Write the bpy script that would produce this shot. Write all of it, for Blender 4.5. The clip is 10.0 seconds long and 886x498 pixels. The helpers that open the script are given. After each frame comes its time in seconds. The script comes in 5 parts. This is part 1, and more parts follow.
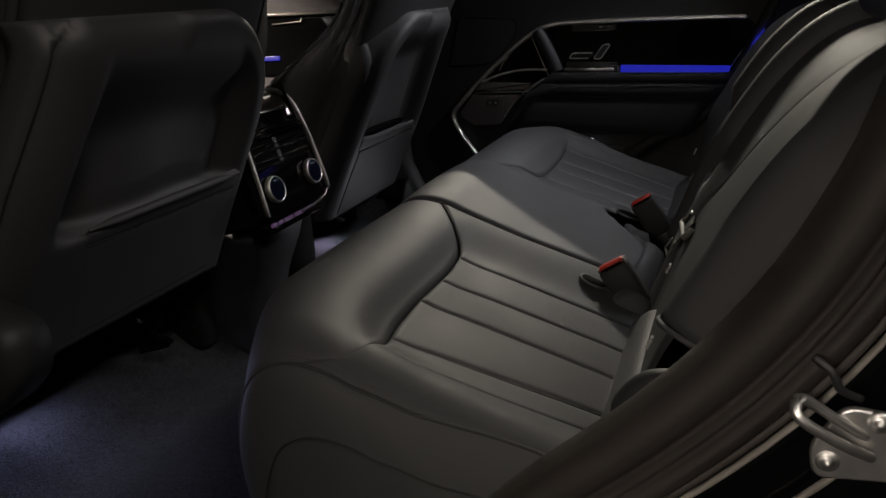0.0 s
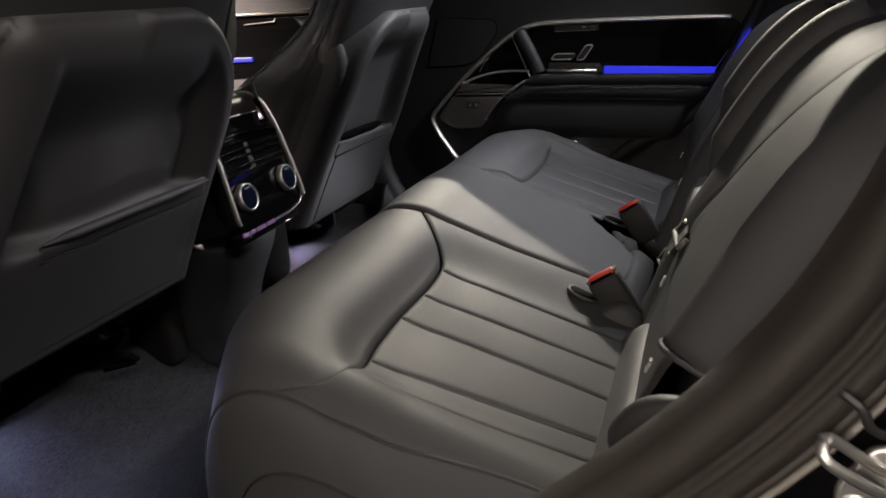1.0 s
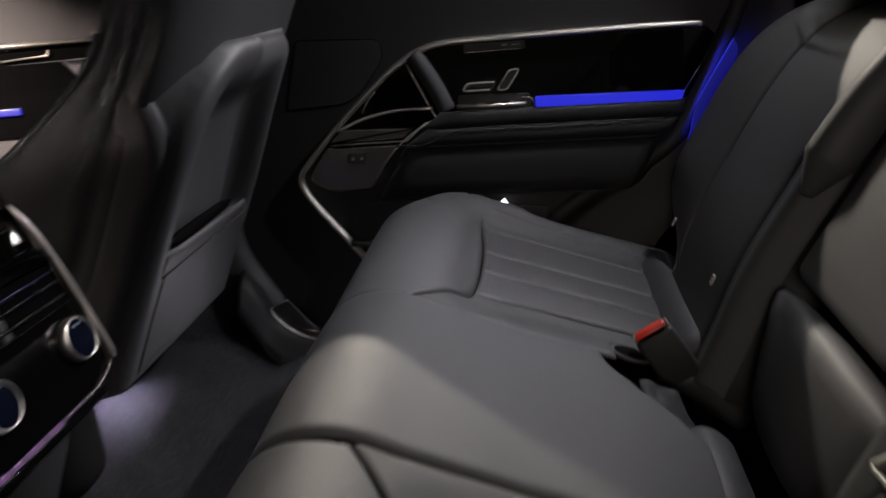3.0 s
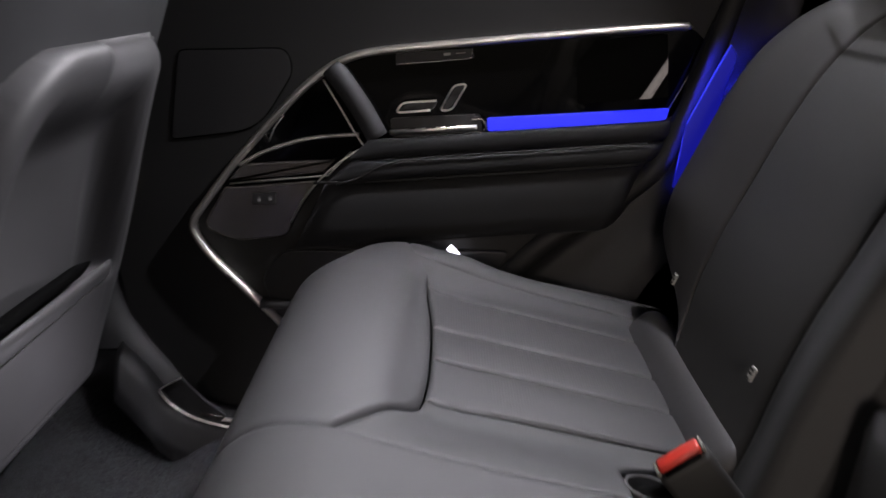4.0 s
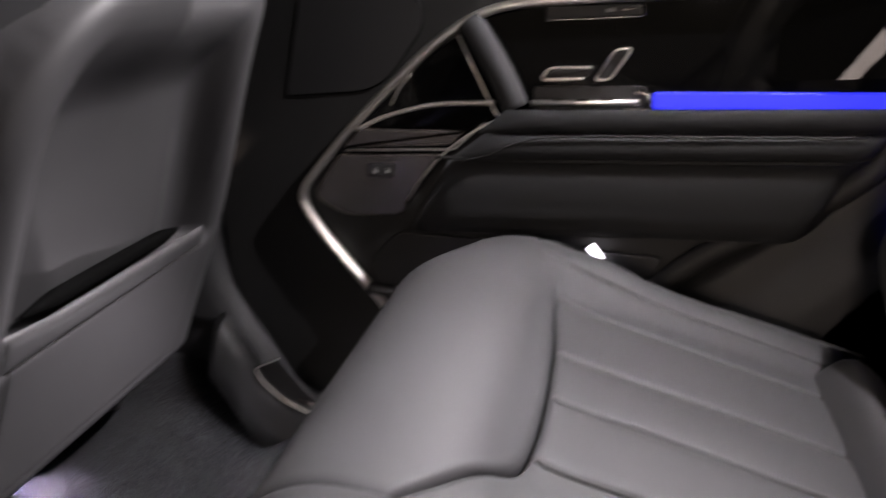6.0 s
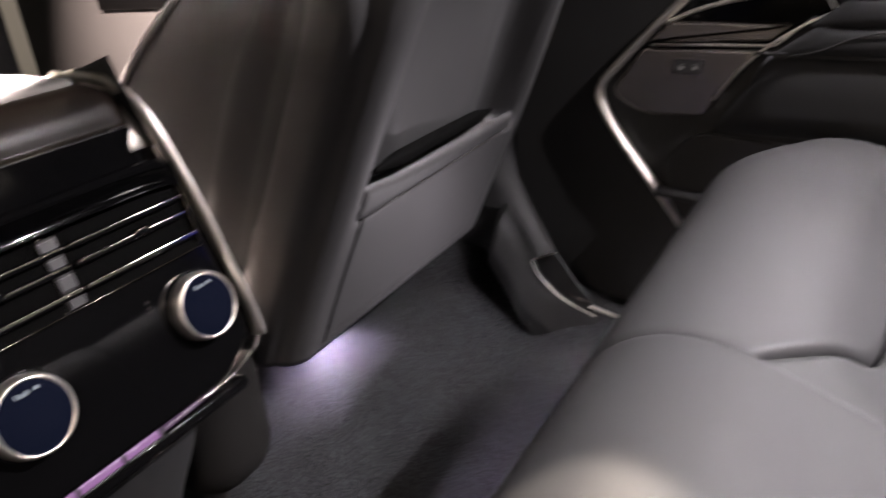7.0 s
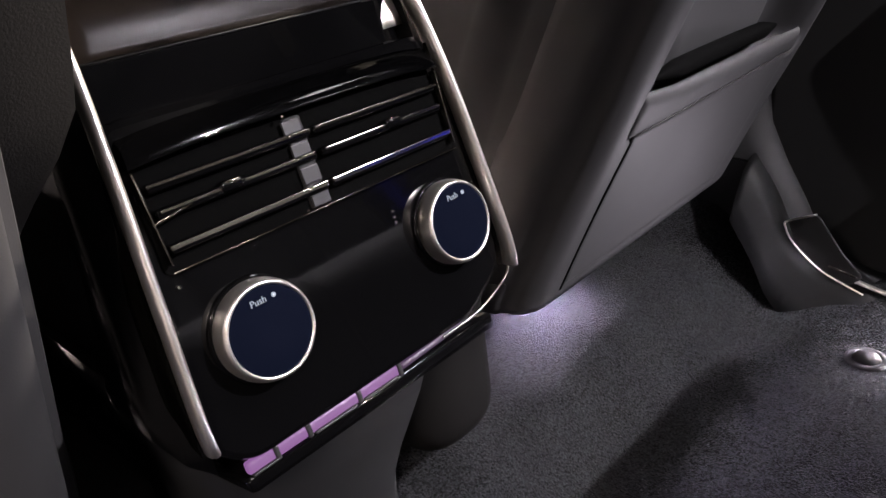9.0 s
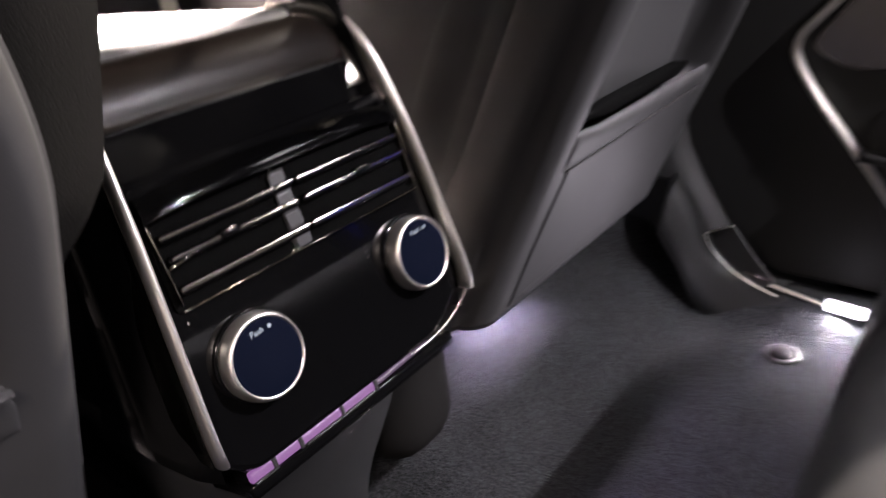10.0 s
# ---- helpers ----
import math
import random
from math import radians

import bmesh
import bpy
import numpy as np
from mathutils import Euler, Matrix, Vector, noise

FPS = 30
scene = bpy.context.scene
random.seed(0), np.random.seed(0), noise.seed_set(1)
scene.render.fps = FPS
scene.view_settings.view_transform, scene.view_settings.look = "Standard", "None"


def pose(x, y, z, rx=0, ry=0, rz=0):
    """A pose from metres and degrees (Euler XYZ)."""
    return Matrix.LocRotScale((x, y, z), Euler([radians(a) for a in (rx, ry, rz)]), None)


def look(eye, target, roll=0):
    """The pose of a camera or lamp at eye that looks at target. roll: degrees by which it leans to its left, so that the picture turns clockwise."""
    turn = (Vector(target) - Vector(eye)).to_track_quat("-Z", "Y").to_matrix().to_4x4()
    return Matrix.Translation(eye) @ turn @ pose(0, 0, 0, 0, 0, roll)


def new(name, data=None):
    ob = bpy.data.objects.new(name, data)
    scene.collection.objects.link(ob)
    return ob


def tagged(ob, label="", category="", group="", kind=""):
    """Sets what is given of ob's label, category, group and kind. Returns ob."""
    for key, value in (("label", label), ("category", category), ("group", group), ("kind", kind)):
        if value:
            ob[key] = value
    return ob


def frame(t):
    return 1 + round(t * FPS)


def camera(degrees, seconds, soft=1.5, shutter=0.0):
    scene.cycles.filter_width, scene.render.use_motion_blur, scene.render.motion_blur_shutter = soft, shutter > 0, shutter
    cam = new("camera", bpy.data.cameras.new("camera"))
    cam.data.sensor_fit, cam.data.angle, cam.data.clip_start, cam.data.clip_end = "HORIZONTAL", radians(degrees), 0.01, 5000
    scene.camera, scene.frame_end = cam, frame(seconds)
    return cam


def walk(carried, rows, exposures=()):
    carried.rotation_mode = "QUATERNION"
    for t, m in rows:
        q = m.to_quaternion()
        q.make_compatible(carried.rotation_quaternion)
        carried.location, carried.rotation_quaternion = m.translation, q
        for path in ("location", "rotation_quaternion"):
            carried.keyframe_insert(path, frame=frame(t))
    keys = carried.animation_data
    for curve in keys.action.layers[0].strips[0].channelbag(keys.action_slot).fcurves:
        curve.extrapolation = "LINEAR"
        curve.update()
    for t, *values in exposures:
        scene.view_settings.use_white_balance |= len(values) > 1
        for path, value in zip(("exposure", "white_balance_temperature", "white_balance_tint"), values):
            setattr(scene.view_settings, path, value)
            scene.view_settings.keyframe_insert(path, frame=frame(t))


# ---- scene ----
cam = camera(61.5, 10.0, shutter=0.7)
PATH = [
    (0, (0.4299, -1.2623, 0.7621), (-0.2824, 0.4927, 0.1198), -3.78),
    (0.5, (0.4186, -1.2354, 0.7492), (-0.2810, 0.5282, 0.1166), -3.57),
    (1, (0.4051, -1.2053, 0.7581), (-0.2550, 0.5695, 0.1144), -3.72),
    (1.5, (0.3213, -1.1161, 0.7713), (-0.2472, 0.6865, 0.1175), -4.12),
    (2, (0.2152, -1.0068, 0.7871), (-0.2516, 0.8217, 0.1246), -5.03),
    (2.5, (0.1674, -0.8308, 0.7822), (-0.2050, 1.0177, 0.1157), -5.25),
    (3, (0.1453, -0.6518, 0.7828), (-0.1222, 1.2108, 0.1052), -5.76),
    (3.2, (0.1346, -0.5848, 0.7774), (-0.0901, 1.2845, 0.1028), -5.94),
    (4.3, (0.1066, -0.2842, 0.7411), (0.0478, 1.6064, 0.0915), -5.36),
    (4.5, (0.1124, -0.2364, 0.7278), (0.0575, 1.6609, 0.0976), -5.37),
    (5, (0.1110, -0.1495, 0.7157), (0.0786, 1.7456, 0.0774), -4.85),
    (5.2, (0.1167, -0.1357, 0.7038), (0.0361, 1.7645, 0.0852), -4.69),
    (6.3, (0.1066, -0.2104, 0.7232), (-0.5387, 1.5232, -0.0370), -4.36),
    (6.5, (0.0916, -0.2254, 0.7225), (-0.6704, 1.4439, -0.0729), -4.69),
    (7, (0.0324, -0.2468, 0.6884), (-0.9567, 1.2798, -0.1428), -5.81),
    (7.5, (-0.0260, -0.2451, 0.6591), (-1.1584, 1.1674, -0.1908), -6.67),
    (8, (-0.0753, -0.2315, 0.6261), (-1.3087, 1.0921, -0.2263), -7.18),
    (8.5, (-0.0837, -0.2286, 0.6166), (-1.3742, 1.0419, -0.2323), -7.51),
    (9, (-0.0964, -0.2247, 0.6108), (-1.4090, 1.0275, -0.2314), -7.66),
    (9.5, (-0.0985, -0.2267, 0.6117), (-1.3949, 1.0434, -0.2287), -7.62),
    (9.65, (-0.0975, -0.2282, 0.6135), (-1.3905, 1.0450, -0.2265), -7.63),
    (10, (-0.0675, -0.2742, 0.6491), (-1.2671, 1.0964, -0.1768), -7.90),
]
EXPOSURE = [(0.0, -0.72, 6650, 13), (0.3, 0.46, 6650, 14), (1.0, 0.41, 6650, 14), (1.5, 0.32, 6650, 14), (2.5, 0.18, 6650, 15), (3.2, 0.34, 6650, 16), (4.3, 1.31, 6650, 17), (5.2, 1.45, 6650, 17),
            (6.3, 1.66, 7050, 20), (7.2, 1.70, 7000, 20), (8.0, 1.66, 6750, 21), (9.6, 1.64, 6750, 21), (10.0, 1.74, 6800, 21)]
walk(cam, [(t, look(eye, target, roll)) for t, eye, target, roll in PATH], EXPOSURE)

# ---------------------------------------------------------------- light
world = bpy.data.worlds.new("world")
scene.world = world
world.use_nodes = True
world.node_tree.nodes["Background"].inputs[0].default_value = (0.75, 0.85, 1.0, 1)
world.node_tree.nodes["Background"].inputs[1].default_value = 0.08


def area(name, m, sx, sy, watts, colour, spread=180):
    data = bpy.data.lights.new(name, "AREA")
    data.shape, data.size, data.size_y, data.energy, data.color = "RECTANGLE", sx, sy, watts, colour
    data.spread = math.radians(spread)
    ob = new(name, data)
    ob.matrix_world = m
    return ob


# lamps of the garage: a short tube beyond the far side and a panel over the open door
area("garage_lamp_far", look((-0.40, 3.20, 2.70), (0.05, 0, 0.4)), 0.45, 0.02, 148, (1.0, 0.95, 0.80))
area("garage_panel_far", look((1.00, 2.00, 2.90), (0.10, 0.35, 0.4)), 1.2, 1.0, 46, (0.93, 0.95, 1.0))
area("garage_lamp_near", look((1.7, -1.65, 2.55), (-0.3, -0.45, 0.55)), 1.0, 0.3, 11, (1.0, 0.93, 0.84), 100)
# unseen fill added to brighten the door jamb and the near flank
area("jamb_fill", look((0.02, -2.50, 1.32), (0.50, -0.75, 0.4)), 0.5, 0.3, 1.7, (1.0, 0.90, 0.78), 46)
# unseen lamp added as the bright patch mirrored in the rear door's panel
area("reflection_lamp", look((0.60, -2.50, 0.715), (0.36, 0.75, 0.62), -37), 0.11, 0.36, 0.9, (1.0, 0.90, 0.84))
# roof lamps of the car: one over each rear place, one over the front seats
area("roof_lamp_rear", look((0.62, 0.57, 1.235), (-0.16, 0.33, 0.42)), 0.022, 0.014, 2.5, (0.93, 0.95, 1.0), 76)
area("roof_lamp_rear", look((0.64, -0.36, 1.262), (0.0, -0.36, 0)), 0.06, 0.04, 0.35, (0.94, 0.92, 1.0), 150)
area("roof_lamp_front", look((-1.28, 0.12, 1.315), (-1.11, 0.52, 0.60)), 0.05, 0.04, 14.0, (1.0, 0.84, 0.72), 61)
# two unseen spots added: one lifts the far seat's flank, one whitens the lid
area("roof_lamp_front", look((-0.80, 0.11, 1.330), (-0.70, 0.09, 0.62)), 0.05, 0.04, 24.0, (1.0, 0.86, 0.75), 25)
area("roof_lamp_front", look((-0.80, -0.03, 1.330), (-0.590, 0.010, 0.60)), 0.05, 0.02, 24.0, (1.0, 0.90, 0.82), 13)
# footwell and sill lamps
area("footwell_lamp_far", look((-0.66, 0.43, 0.205), (-0.545, 0.385, 0.115)), 0.03, 0.02, 0.48, (0.78, 0.71, 1.0), 92)
area("footwell_lamp_near", look((-0.63, -0.52, 0.205), (-0.42, -0.56, 0.06)), 0.03, 0.02, 0.85, (0.52, 0.56, 1.0))
area("side_trim_lamp", look((0.428, 0.708, 0.560), (0.658, 0.712, 0.470)), 0.006, 0.17, 0.21, (0.03, 0.04, 1.0), 150)
area("sill_lamp", look((-0.225, 0.682, 0.098), (-0.27, 0.55, 0.02)), 0.04, 0.01, 0.44, (0.90, 0.90, 1.0))


# ---------------------------------------------------------------- materials
def material(name, colour, rough=0.5, metal=0.0, grain=0.0, grain_size=600.0, vary=0.15, vary_size=9.0, coat=0.0, voronoi=False,
             sheen=0.0, spec=0.5):
    m = bpy.data.materials.new(name)
    m.use_nodes = True
    nt = m.node_tree
    b = nt.nodes["Principled BSDF"]
    b.inputs["Roughness"].default_value = rough
    b.inputs["Metallic"].default_value = metal
    b.inputs["Coat Weight"].default_value = coat
    b.inputs["Sheen Weight"].default_value = sheen
    b.inputs["Specular IOR Level"].default_value = spec
    co = nt.nodes.new("ShaderNodeTexCoord")
    big = nt.nodes.new("ShaderNodeTexNoise")
    big.inputs["Scale"].default_value = vary_size
    big.inputs["Detail"].default_value = 6
    nt.links.new(co.outputs["Object"], big.inputs["Vector"])
    ramp = nt.nodes.new("ShaderNodeMapRange")
    ramp.inputs["To Min"].default_value, ramp.inputs["To Max"].default_value = 1 - vary, 1 + vary
    nt.links.new(big.outputs["Fac"], ramp.inputs["Value"])
    mul = nt.nodes.new("ShaderNodeVectorMath")
    mul.operation = "SCALE"
    mul.inputs[0].default_value = colour
    nt.links.new(ramp.outputs["Result"], mul.inputs["Scale"])
    nt.links.new(mul.outputs["Vector"], b.inputs["Base Color"])
    rr = nt.nodes.new("ShaderNodeMapRange")
    rr.inputs["To Min"].default_value, rr.inputs["To Max"].default_value = rough * 0.85, min(1, rough * 1.15)
    nt.links.new(big.outputs["Fac"], rr.inputs["Value"])
    nt.links.new(rr.outputs["Result"], b.inputs["Roughness"])
    if grain:
        if voronoi:
            tex = nt.nodes.new("ShaderNodeTexVoronoi")
            out = tex.outputs["Distance"]
        else:
            tex = nt.nodes.new("ShaderNodeTexNoise")
            tex.inputs["Detail"].default_value = 3
            out = tex.outputs["Fac"]
        tex.inputs["Scale"].default_value = grain_size
        nt.links.new(co.outputs["Object"], tex.inputs["Vector"])
        bump = nt.nodes.new("ShaderNodeBump")
        bump.inputs["Strength"].default_value = grain
        bump.inputs["Distance"].default_value = 0.001
        nt.links.new(out, bump.inputs["Height"])
        nt.links.new(bump.outputs["Normal"], b.inputs["Normal"])
    return m


def carpet():
    """Short black pile: bright and dark tufts, worn patches, deep relief."""
    m = material("black_carpet", (0.0235, 0.0245, 0.0275), 0.95, grain=1.0, grain_size=520, vary=0.55, vary_size=18, sheen=0.10, spec=0.12)
    nt = m.node_tree
    b = nt.nodes["Principled BSDF"]
    co = nt.nodes["Texture Coordinate"]
    tufts = nt.nodes.new("ShaderNodeTexVoronoi")
    tufts.inputs["Scale"].default_value = 560
    nt.links.new(co.outputs["Object"], tufts.inputs["Vector"])
    fleck = nt.nodes.new("ShaderNodeMapRange")
    fleck.inputs["From Min"].default_value, fleck.inputs["From Max"].default_value = 0.15, 0.75
    fleck.inputs["To Min"].default_value, fleck.inputs["To Max"].default_value = 0.28, 2.10
    nt.links.new(tufts.outputs["Color"], fleck.inputs["Value"])
    mul = nt.nodes.new("ShaderNodeVectorMath")
    mul.operation = "SCALE"
    nt.links.new(nt.nodes["Vector Math"].outputs["Vector"], mul.inputs[0])
    nt.links.new(fleck.outputs["Result"], mul.inputs["Scale"])
    nt.links.new(mul.outputs["Vector"], b.inputs["Base Color"])
    nt.nodes["Bump"].inputs["Distance"].default_value = 0.0045
    return m


def glow(name, colour, strength, base=(0.02, 0.02, 0.02), rough=0.4):
    m = bpy.data.materials.new(name)
    m.use_nodes = True
    b = m.node_tree.nodes["Principled BSDF"]
    b.inputs["Base Color"].default_value = (*base, 1)
    b.inputs["Roughness"].default_value = rough
    b.inputs["Specular IOR Level"].default_value = 0.0 if rough < 0.3 else 0.5
    b.inputs["Emission Color"].default_value = (*colour, 1)
    b.inputs["Emission Strength"].default_value = strength
    return m


LEATHER = material("black_leather", (0.0365, 0.0365, 0.03869), 0.60, grain=0.10, grain_size=1500, vary=0.14, voronoi=True, spec=0.30)
LEATHER_SOFT = material("soft_black_leather", (0.03358, 0.03431, 0.03577), 0.63, grain=0.10, grain_size=1500, vary=0.14, voronoi=True, spec=0.30)
LEATHER_HOLED = material("perforated_black_leather", (0.0345, 0.0345, 0.0365), 0.62, grain=0.16, grain_size=330, vary=0.14, voronoi=True, spec=0.28)
LEATHER_HOLED.node_tree.nodes["Voronoi Texture"].inputs["Randomness"].default_value = 0.0
VINYL = material("dark_vinyl", (0.02044, 0.02044, 0.02117), 0.55, grain=0.08, grain_size=1100, vary=0.15, voronoi=True)
SHELL = material("grey_black_shell", (0.0395, 0.0390, 0.0405), 0.55, grain=0.06, grain_size=1100, vary=0.12, voronoi=True)
STITCH = material("dark_thread", (0.012, 0.012, 0.012), 0.7, vary=0.1)
PLASTIC = material("black_plastic", (0.01387, 0.01387, 0.0146), 0.5, grain=0.15, grain_size=900, vary=0.2)
# near-black that paints the shade inside recesses; also for joints and the cable
DARK = material("recess_shade_and_black", (0.0015, 0.0015, 0.0015), 0.8, vary=0.1, spec=0.03)
SLAT = material("dark_slat_edge", (0.46, 0.42, 0.36), 0.13, metal=1.0, vary=0.1)
SATIN = material("satin_black_plastic", (0.016, 0.012, 0.0100), 0.30, grain=0.05, grain_size=900, vary=0.2, spec=0.12)
# near-black put where shade falls beside the console
SHADE_BLACK = material("shade_black", (0.0075, 0.0070, 0.0068), 0.9, grain=0.3, grain_size=900, vary=0.2, spec=0.08)
DOORSKIN = material("black_door_skin", (0.0125, 0.0125, 0.0125), 0.62, grain=0.10, grain_size=1200, vary=0.2, voronoi=True, spec=0.35)
GLOSS = material("piano_black", (0.002, 0.002, 0.0022), 0.06, vary=0.05, spec=0.24)
GLOSS_CLEAR = material("polished_piano_black", (0.002, 0.002, 0.0022), 0.008, vary=0.02, spec=0.24)
CHROME = material("satin_chrome", (0.93, 0.89, 0.83), 0.36, metal=1.0, vary=0.06)
VENT_CHROME = material("bright_vent_edge", (0.74, 0.68, 0.58), 0.11, metal=1.0, vary=0.05)
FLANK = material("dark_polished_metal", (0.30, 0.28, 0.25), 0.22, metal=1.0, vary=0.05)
BRUSHED = material("smoked_metal", (0.36, 0.33, 0.31), 0.25, metal=1.0, vary=0.1)
TILE = material("grey_translucent_plastic", (0.040, 0.040, 0.042), 0.4, vary=0.1)
# mirror-bright metal for beads that imitate sparkles of lamp light
BEAD = material("bright_bead", (0.9, 0.86, 0.78), 0.10, metal=1.0, vary=0.02)
STEEL = material("steel", (0.78, 0.77, 0.75), 0.42, metal=1.0, vary=0.15, vary_size=60)
CARPET = carpet()
RUBBER = material("seal_rubber", (0.04526, 0.03942, 0.03431), 0.6, grain=0.1, vary=0.2)
SEAL = material("black_seal", (0.0073, 0.0073, 0.0073), 0.7, grain=0.1, vary=0.2)
FLANGE = material("grey_primer", (0.219, 0.2044, 0.1825), 0.5, vary=0.15, vary_size=20)
PAINT = material("black_paint", (0.005, 0.005, 0.006), 0.12, coat=1.0, vary=0.1)
RED = material("red_plastic", (0.4015, 0.02555, 0.01606), 0.4, vary=0.06)
LABEL = material("white_label", (0.292, 0.292, 0.2847), 0.6, vary=0.05)
BELT = material("black_webbing", (0.010, 0.010, 0.010), 0.7, grain=0.6, grain_size=700, vary=0.1)
PALE = material("pale_plastic", (0.0949, 0.09125, 0.0803), 0.5, vary=0.1)
HEADLINER = material("headliner_cloth", (0.0365, 0.0365, 0.0365), 0.9, grain=0.3, grain_size=700)
CONCRETE = material("garage_concrete", (0.1168, 0.1132, 0.1058), 0.8, grain=0.3, grain_size=60, vary=0.25, vary_size=2)
WALLPAINT = material("garage_paint", (0.1606, 0.1533, 0.1387), 0.8, grain=0.1, grain_size=80, vary=0.08, vary_size=1.5)
BLUE = glow("blue_light_guide", (0.02, 0.03, 1.0), 0.511)
BLUE_LINE = glow("dim_blue_light", (0.03, 0.05, 1.0), 0.365)
BLUE_SOFT = glow("blue_glow", (0.02, 0.025, 1.0), 0.117)
PURPLE = glow("violet_light_guide", (0.50, 0.22, 0.62), 0.161)
PURPLE_DIM = glow("dim_violet_light", (0.50, 0.22, 0.62), 0.0438)
WHITE_LAMP = glow("white_lamp", (0.85, 0.87, 1.0), 2.19)
DISPLAY = glow("dark_blue_display", (0.012, 0.022, 0.060), 0.0803, (0.002, 0.002, 0.003), 0.25)
DISPLAY_TEXT = glow("display_text", (0.7, 0.85, 1.0), 0.204)
GLASS = material("window_glass", (0.9, 0.95, 0.95), 0.0, vary=0.0)
GLASS.node_tree.nodes["Principled BSDF"].inputs["Transmission Weight"].default_value = 1.0
GLASS.node_tree.nodes["Principled BSDF"].inputs["IOR"].default_value = 1.02


# ---------------------------------------------------------------- mesh helpers
def link_mesh(name, bm, mat, smooth=True):
    me = bpy.data.meshes.new(name)
    bm.normal_update()
    bm.to_mesh(me)
    bm.free()
    me.materials.append(mat)
    if smooth:
        me.polygons.foreach_set("use_smooth", [len(p.vertices) < 5 for p in me.polygons])
    return new(name, me)


def part(name, bm, mat, parent, label="", smooth=True):
    ob = link_mesh(name, bm, mat, smooth)
    ob.parent = parent
    if label:
        tagged(ob, label)
    return ob


def thing(name, label, category, at=(0, 0, 0), group="", kind=""):
    ob = new(name)
    ob.empty_display_size = 0.05
    tagged(ob, label, category, group, kind)
    return ob


def whole(name, bm, mat, label, category, group="", kind="", smooth=True):
    return tagged(link_mesh(name, bm, mat, smooth), label, category, group, kind)


def grid(pts, closed_b=False, thick=0.0):
    """A sheet from rows of points; thick gives it a back side, along minus the normal."""
    bm = bmesh.new()
    rows = [[bm.verts.new(p) for p in row] for row in pts]
    nb = len(rows[0])
    for i in range(len(rows) - 1):
        for j in range(nb if closed_b else nb - 1):
            k = (j + 1) % nb
            bm.faces.new((rows[i][j], rows[i][k], rows[i + 1][k], rows[i + 1][j]))
    if closed_b:
        for row, flip in ((rows[0], True), (rows[-1], False)):
            bm.faces.new(row[::-1] if flip else row)
    if thick:
        bmesh.ops.solidify(bm, geom=bm.faces[:], thickness=thick)
    bmesh.ops.recalc_face_normals(bm, faces=bm.faces[:])
    return bm


def spline(points, n):
    """n points evenly spread on a smooth curve through the points."""
    p = [Vector(q) for q in points]
    p = [2 * p[0] - p[1]] + p + [2 * p[-1] - p[-2]]
    fine = []
    for i in range(1, len(p) - 2):
        for k in range(16):
            t = k / 16
            a, b, c, d = p[i - 1], p[i], p[i + 1], p[i + 2]
            fine.append(0.5 * (2 * b + (c - a) * t + (2 * a - 5 * b + 4 * c - d) * t * t + (3 * b - a - 3 * c + d) * t ** 3))
    fine.append(p[-2].copy())
    dist = [0.0]
    for a, b in zip(fine, fine[1:]):
        dist.append(dist[-1] + (b - a).length)
    out, k = [], 0
    for i in range(n):
        s = dist[-1] * i / (n - 1)
        while k < len(dist) - 2 and dist[k + 1] < s:
            k += 1
        f = (s - dist[k]) / max(1e-9, dist[k + 1] - dist[k])
        out.append(fine[k].lerp(fine[k + 1], min(1, max(0, f))))
    return out


def tube(points, ra, rb=None, sides=8, up=(0, 1, 0), n=0, taper=False):
    """A bar of oval section along points; ra across, rb along up."""
    rb = rb or ra
    pts = spline(points, n) if n else [Vector(p) for p in points]
    up = Vector(up)
    rows = []
    for i, p in enumerate(pts):
        d = (pts[min(i + 1, len(pts) - 1)] - pts[max(i - 1, 0)]).normalized()
        side = d.cross(up).normalized()
        upp = side.cross(d).normalized()
        k = 1.0
        if taper:
            e = min(i, len(pts) - 1 - i) / max(1, len(pts) * 0.15)
            k = min(1.0, 0.25 + 0.75 * e)
        rows.append([p + side * ra * k * math.cos(a) + upp * rb * k * math.sin(a) for a in [2 * math.pi * j / sides for j in range(sides)]])
    return grid(rows, closed_b=True)


def box(sx, sy, sz, bevel=0.004, m=None, seg=2):
    bm = bmesh.new()
    bmesh.ops.create_cube(bm, size=1)
    bmesh.ops.scale(bm, vec=(sx, sy, sz), verts=bm.verts[:])
    if bevel:
        bmesh.ops.bevel(bm, geom=bm.edges[:], offset=bevel, segments=seg, affect="EDGES", profile=0.5)
    if m is not None:
        bmesh.ops.transform(bm, matrix=m, verts=bm.verts[:])
    return bm


def plate(outline, depth, bevel=0.003, m=None):
    """A plate from an outline in its x-y plane, depth thick along z, with rounded front edges."""
    bm = bmesh.new()
    f = bm.faces.new([bm.verts.new((x, y, 0)) for x, y in outline])
    r = bmesh.ops.extrude_face_region(bm, geom=[f])
    top = [g for g in r["geom"] if isinstance(g, bmesh.types.BMVert)]
    bmesh.ops.translate(bm, vec=(0, 0, depth), verts=top)
    if bevel:
        edges = [e for e in bm.edges if all(v in top for v in e.verts)]
        bmesh.ops.bevel(bm, geom=edges, offset=bevel, segments=2, affect="EDGES", profile=0.5)
    if m is not None:
        bmesh.ops.transform(bm, matrix=m, verts=bm.verts[:])
    bmesh.ops.recalc_face_normals(bm, faces=bm.faces[:])
    return bm


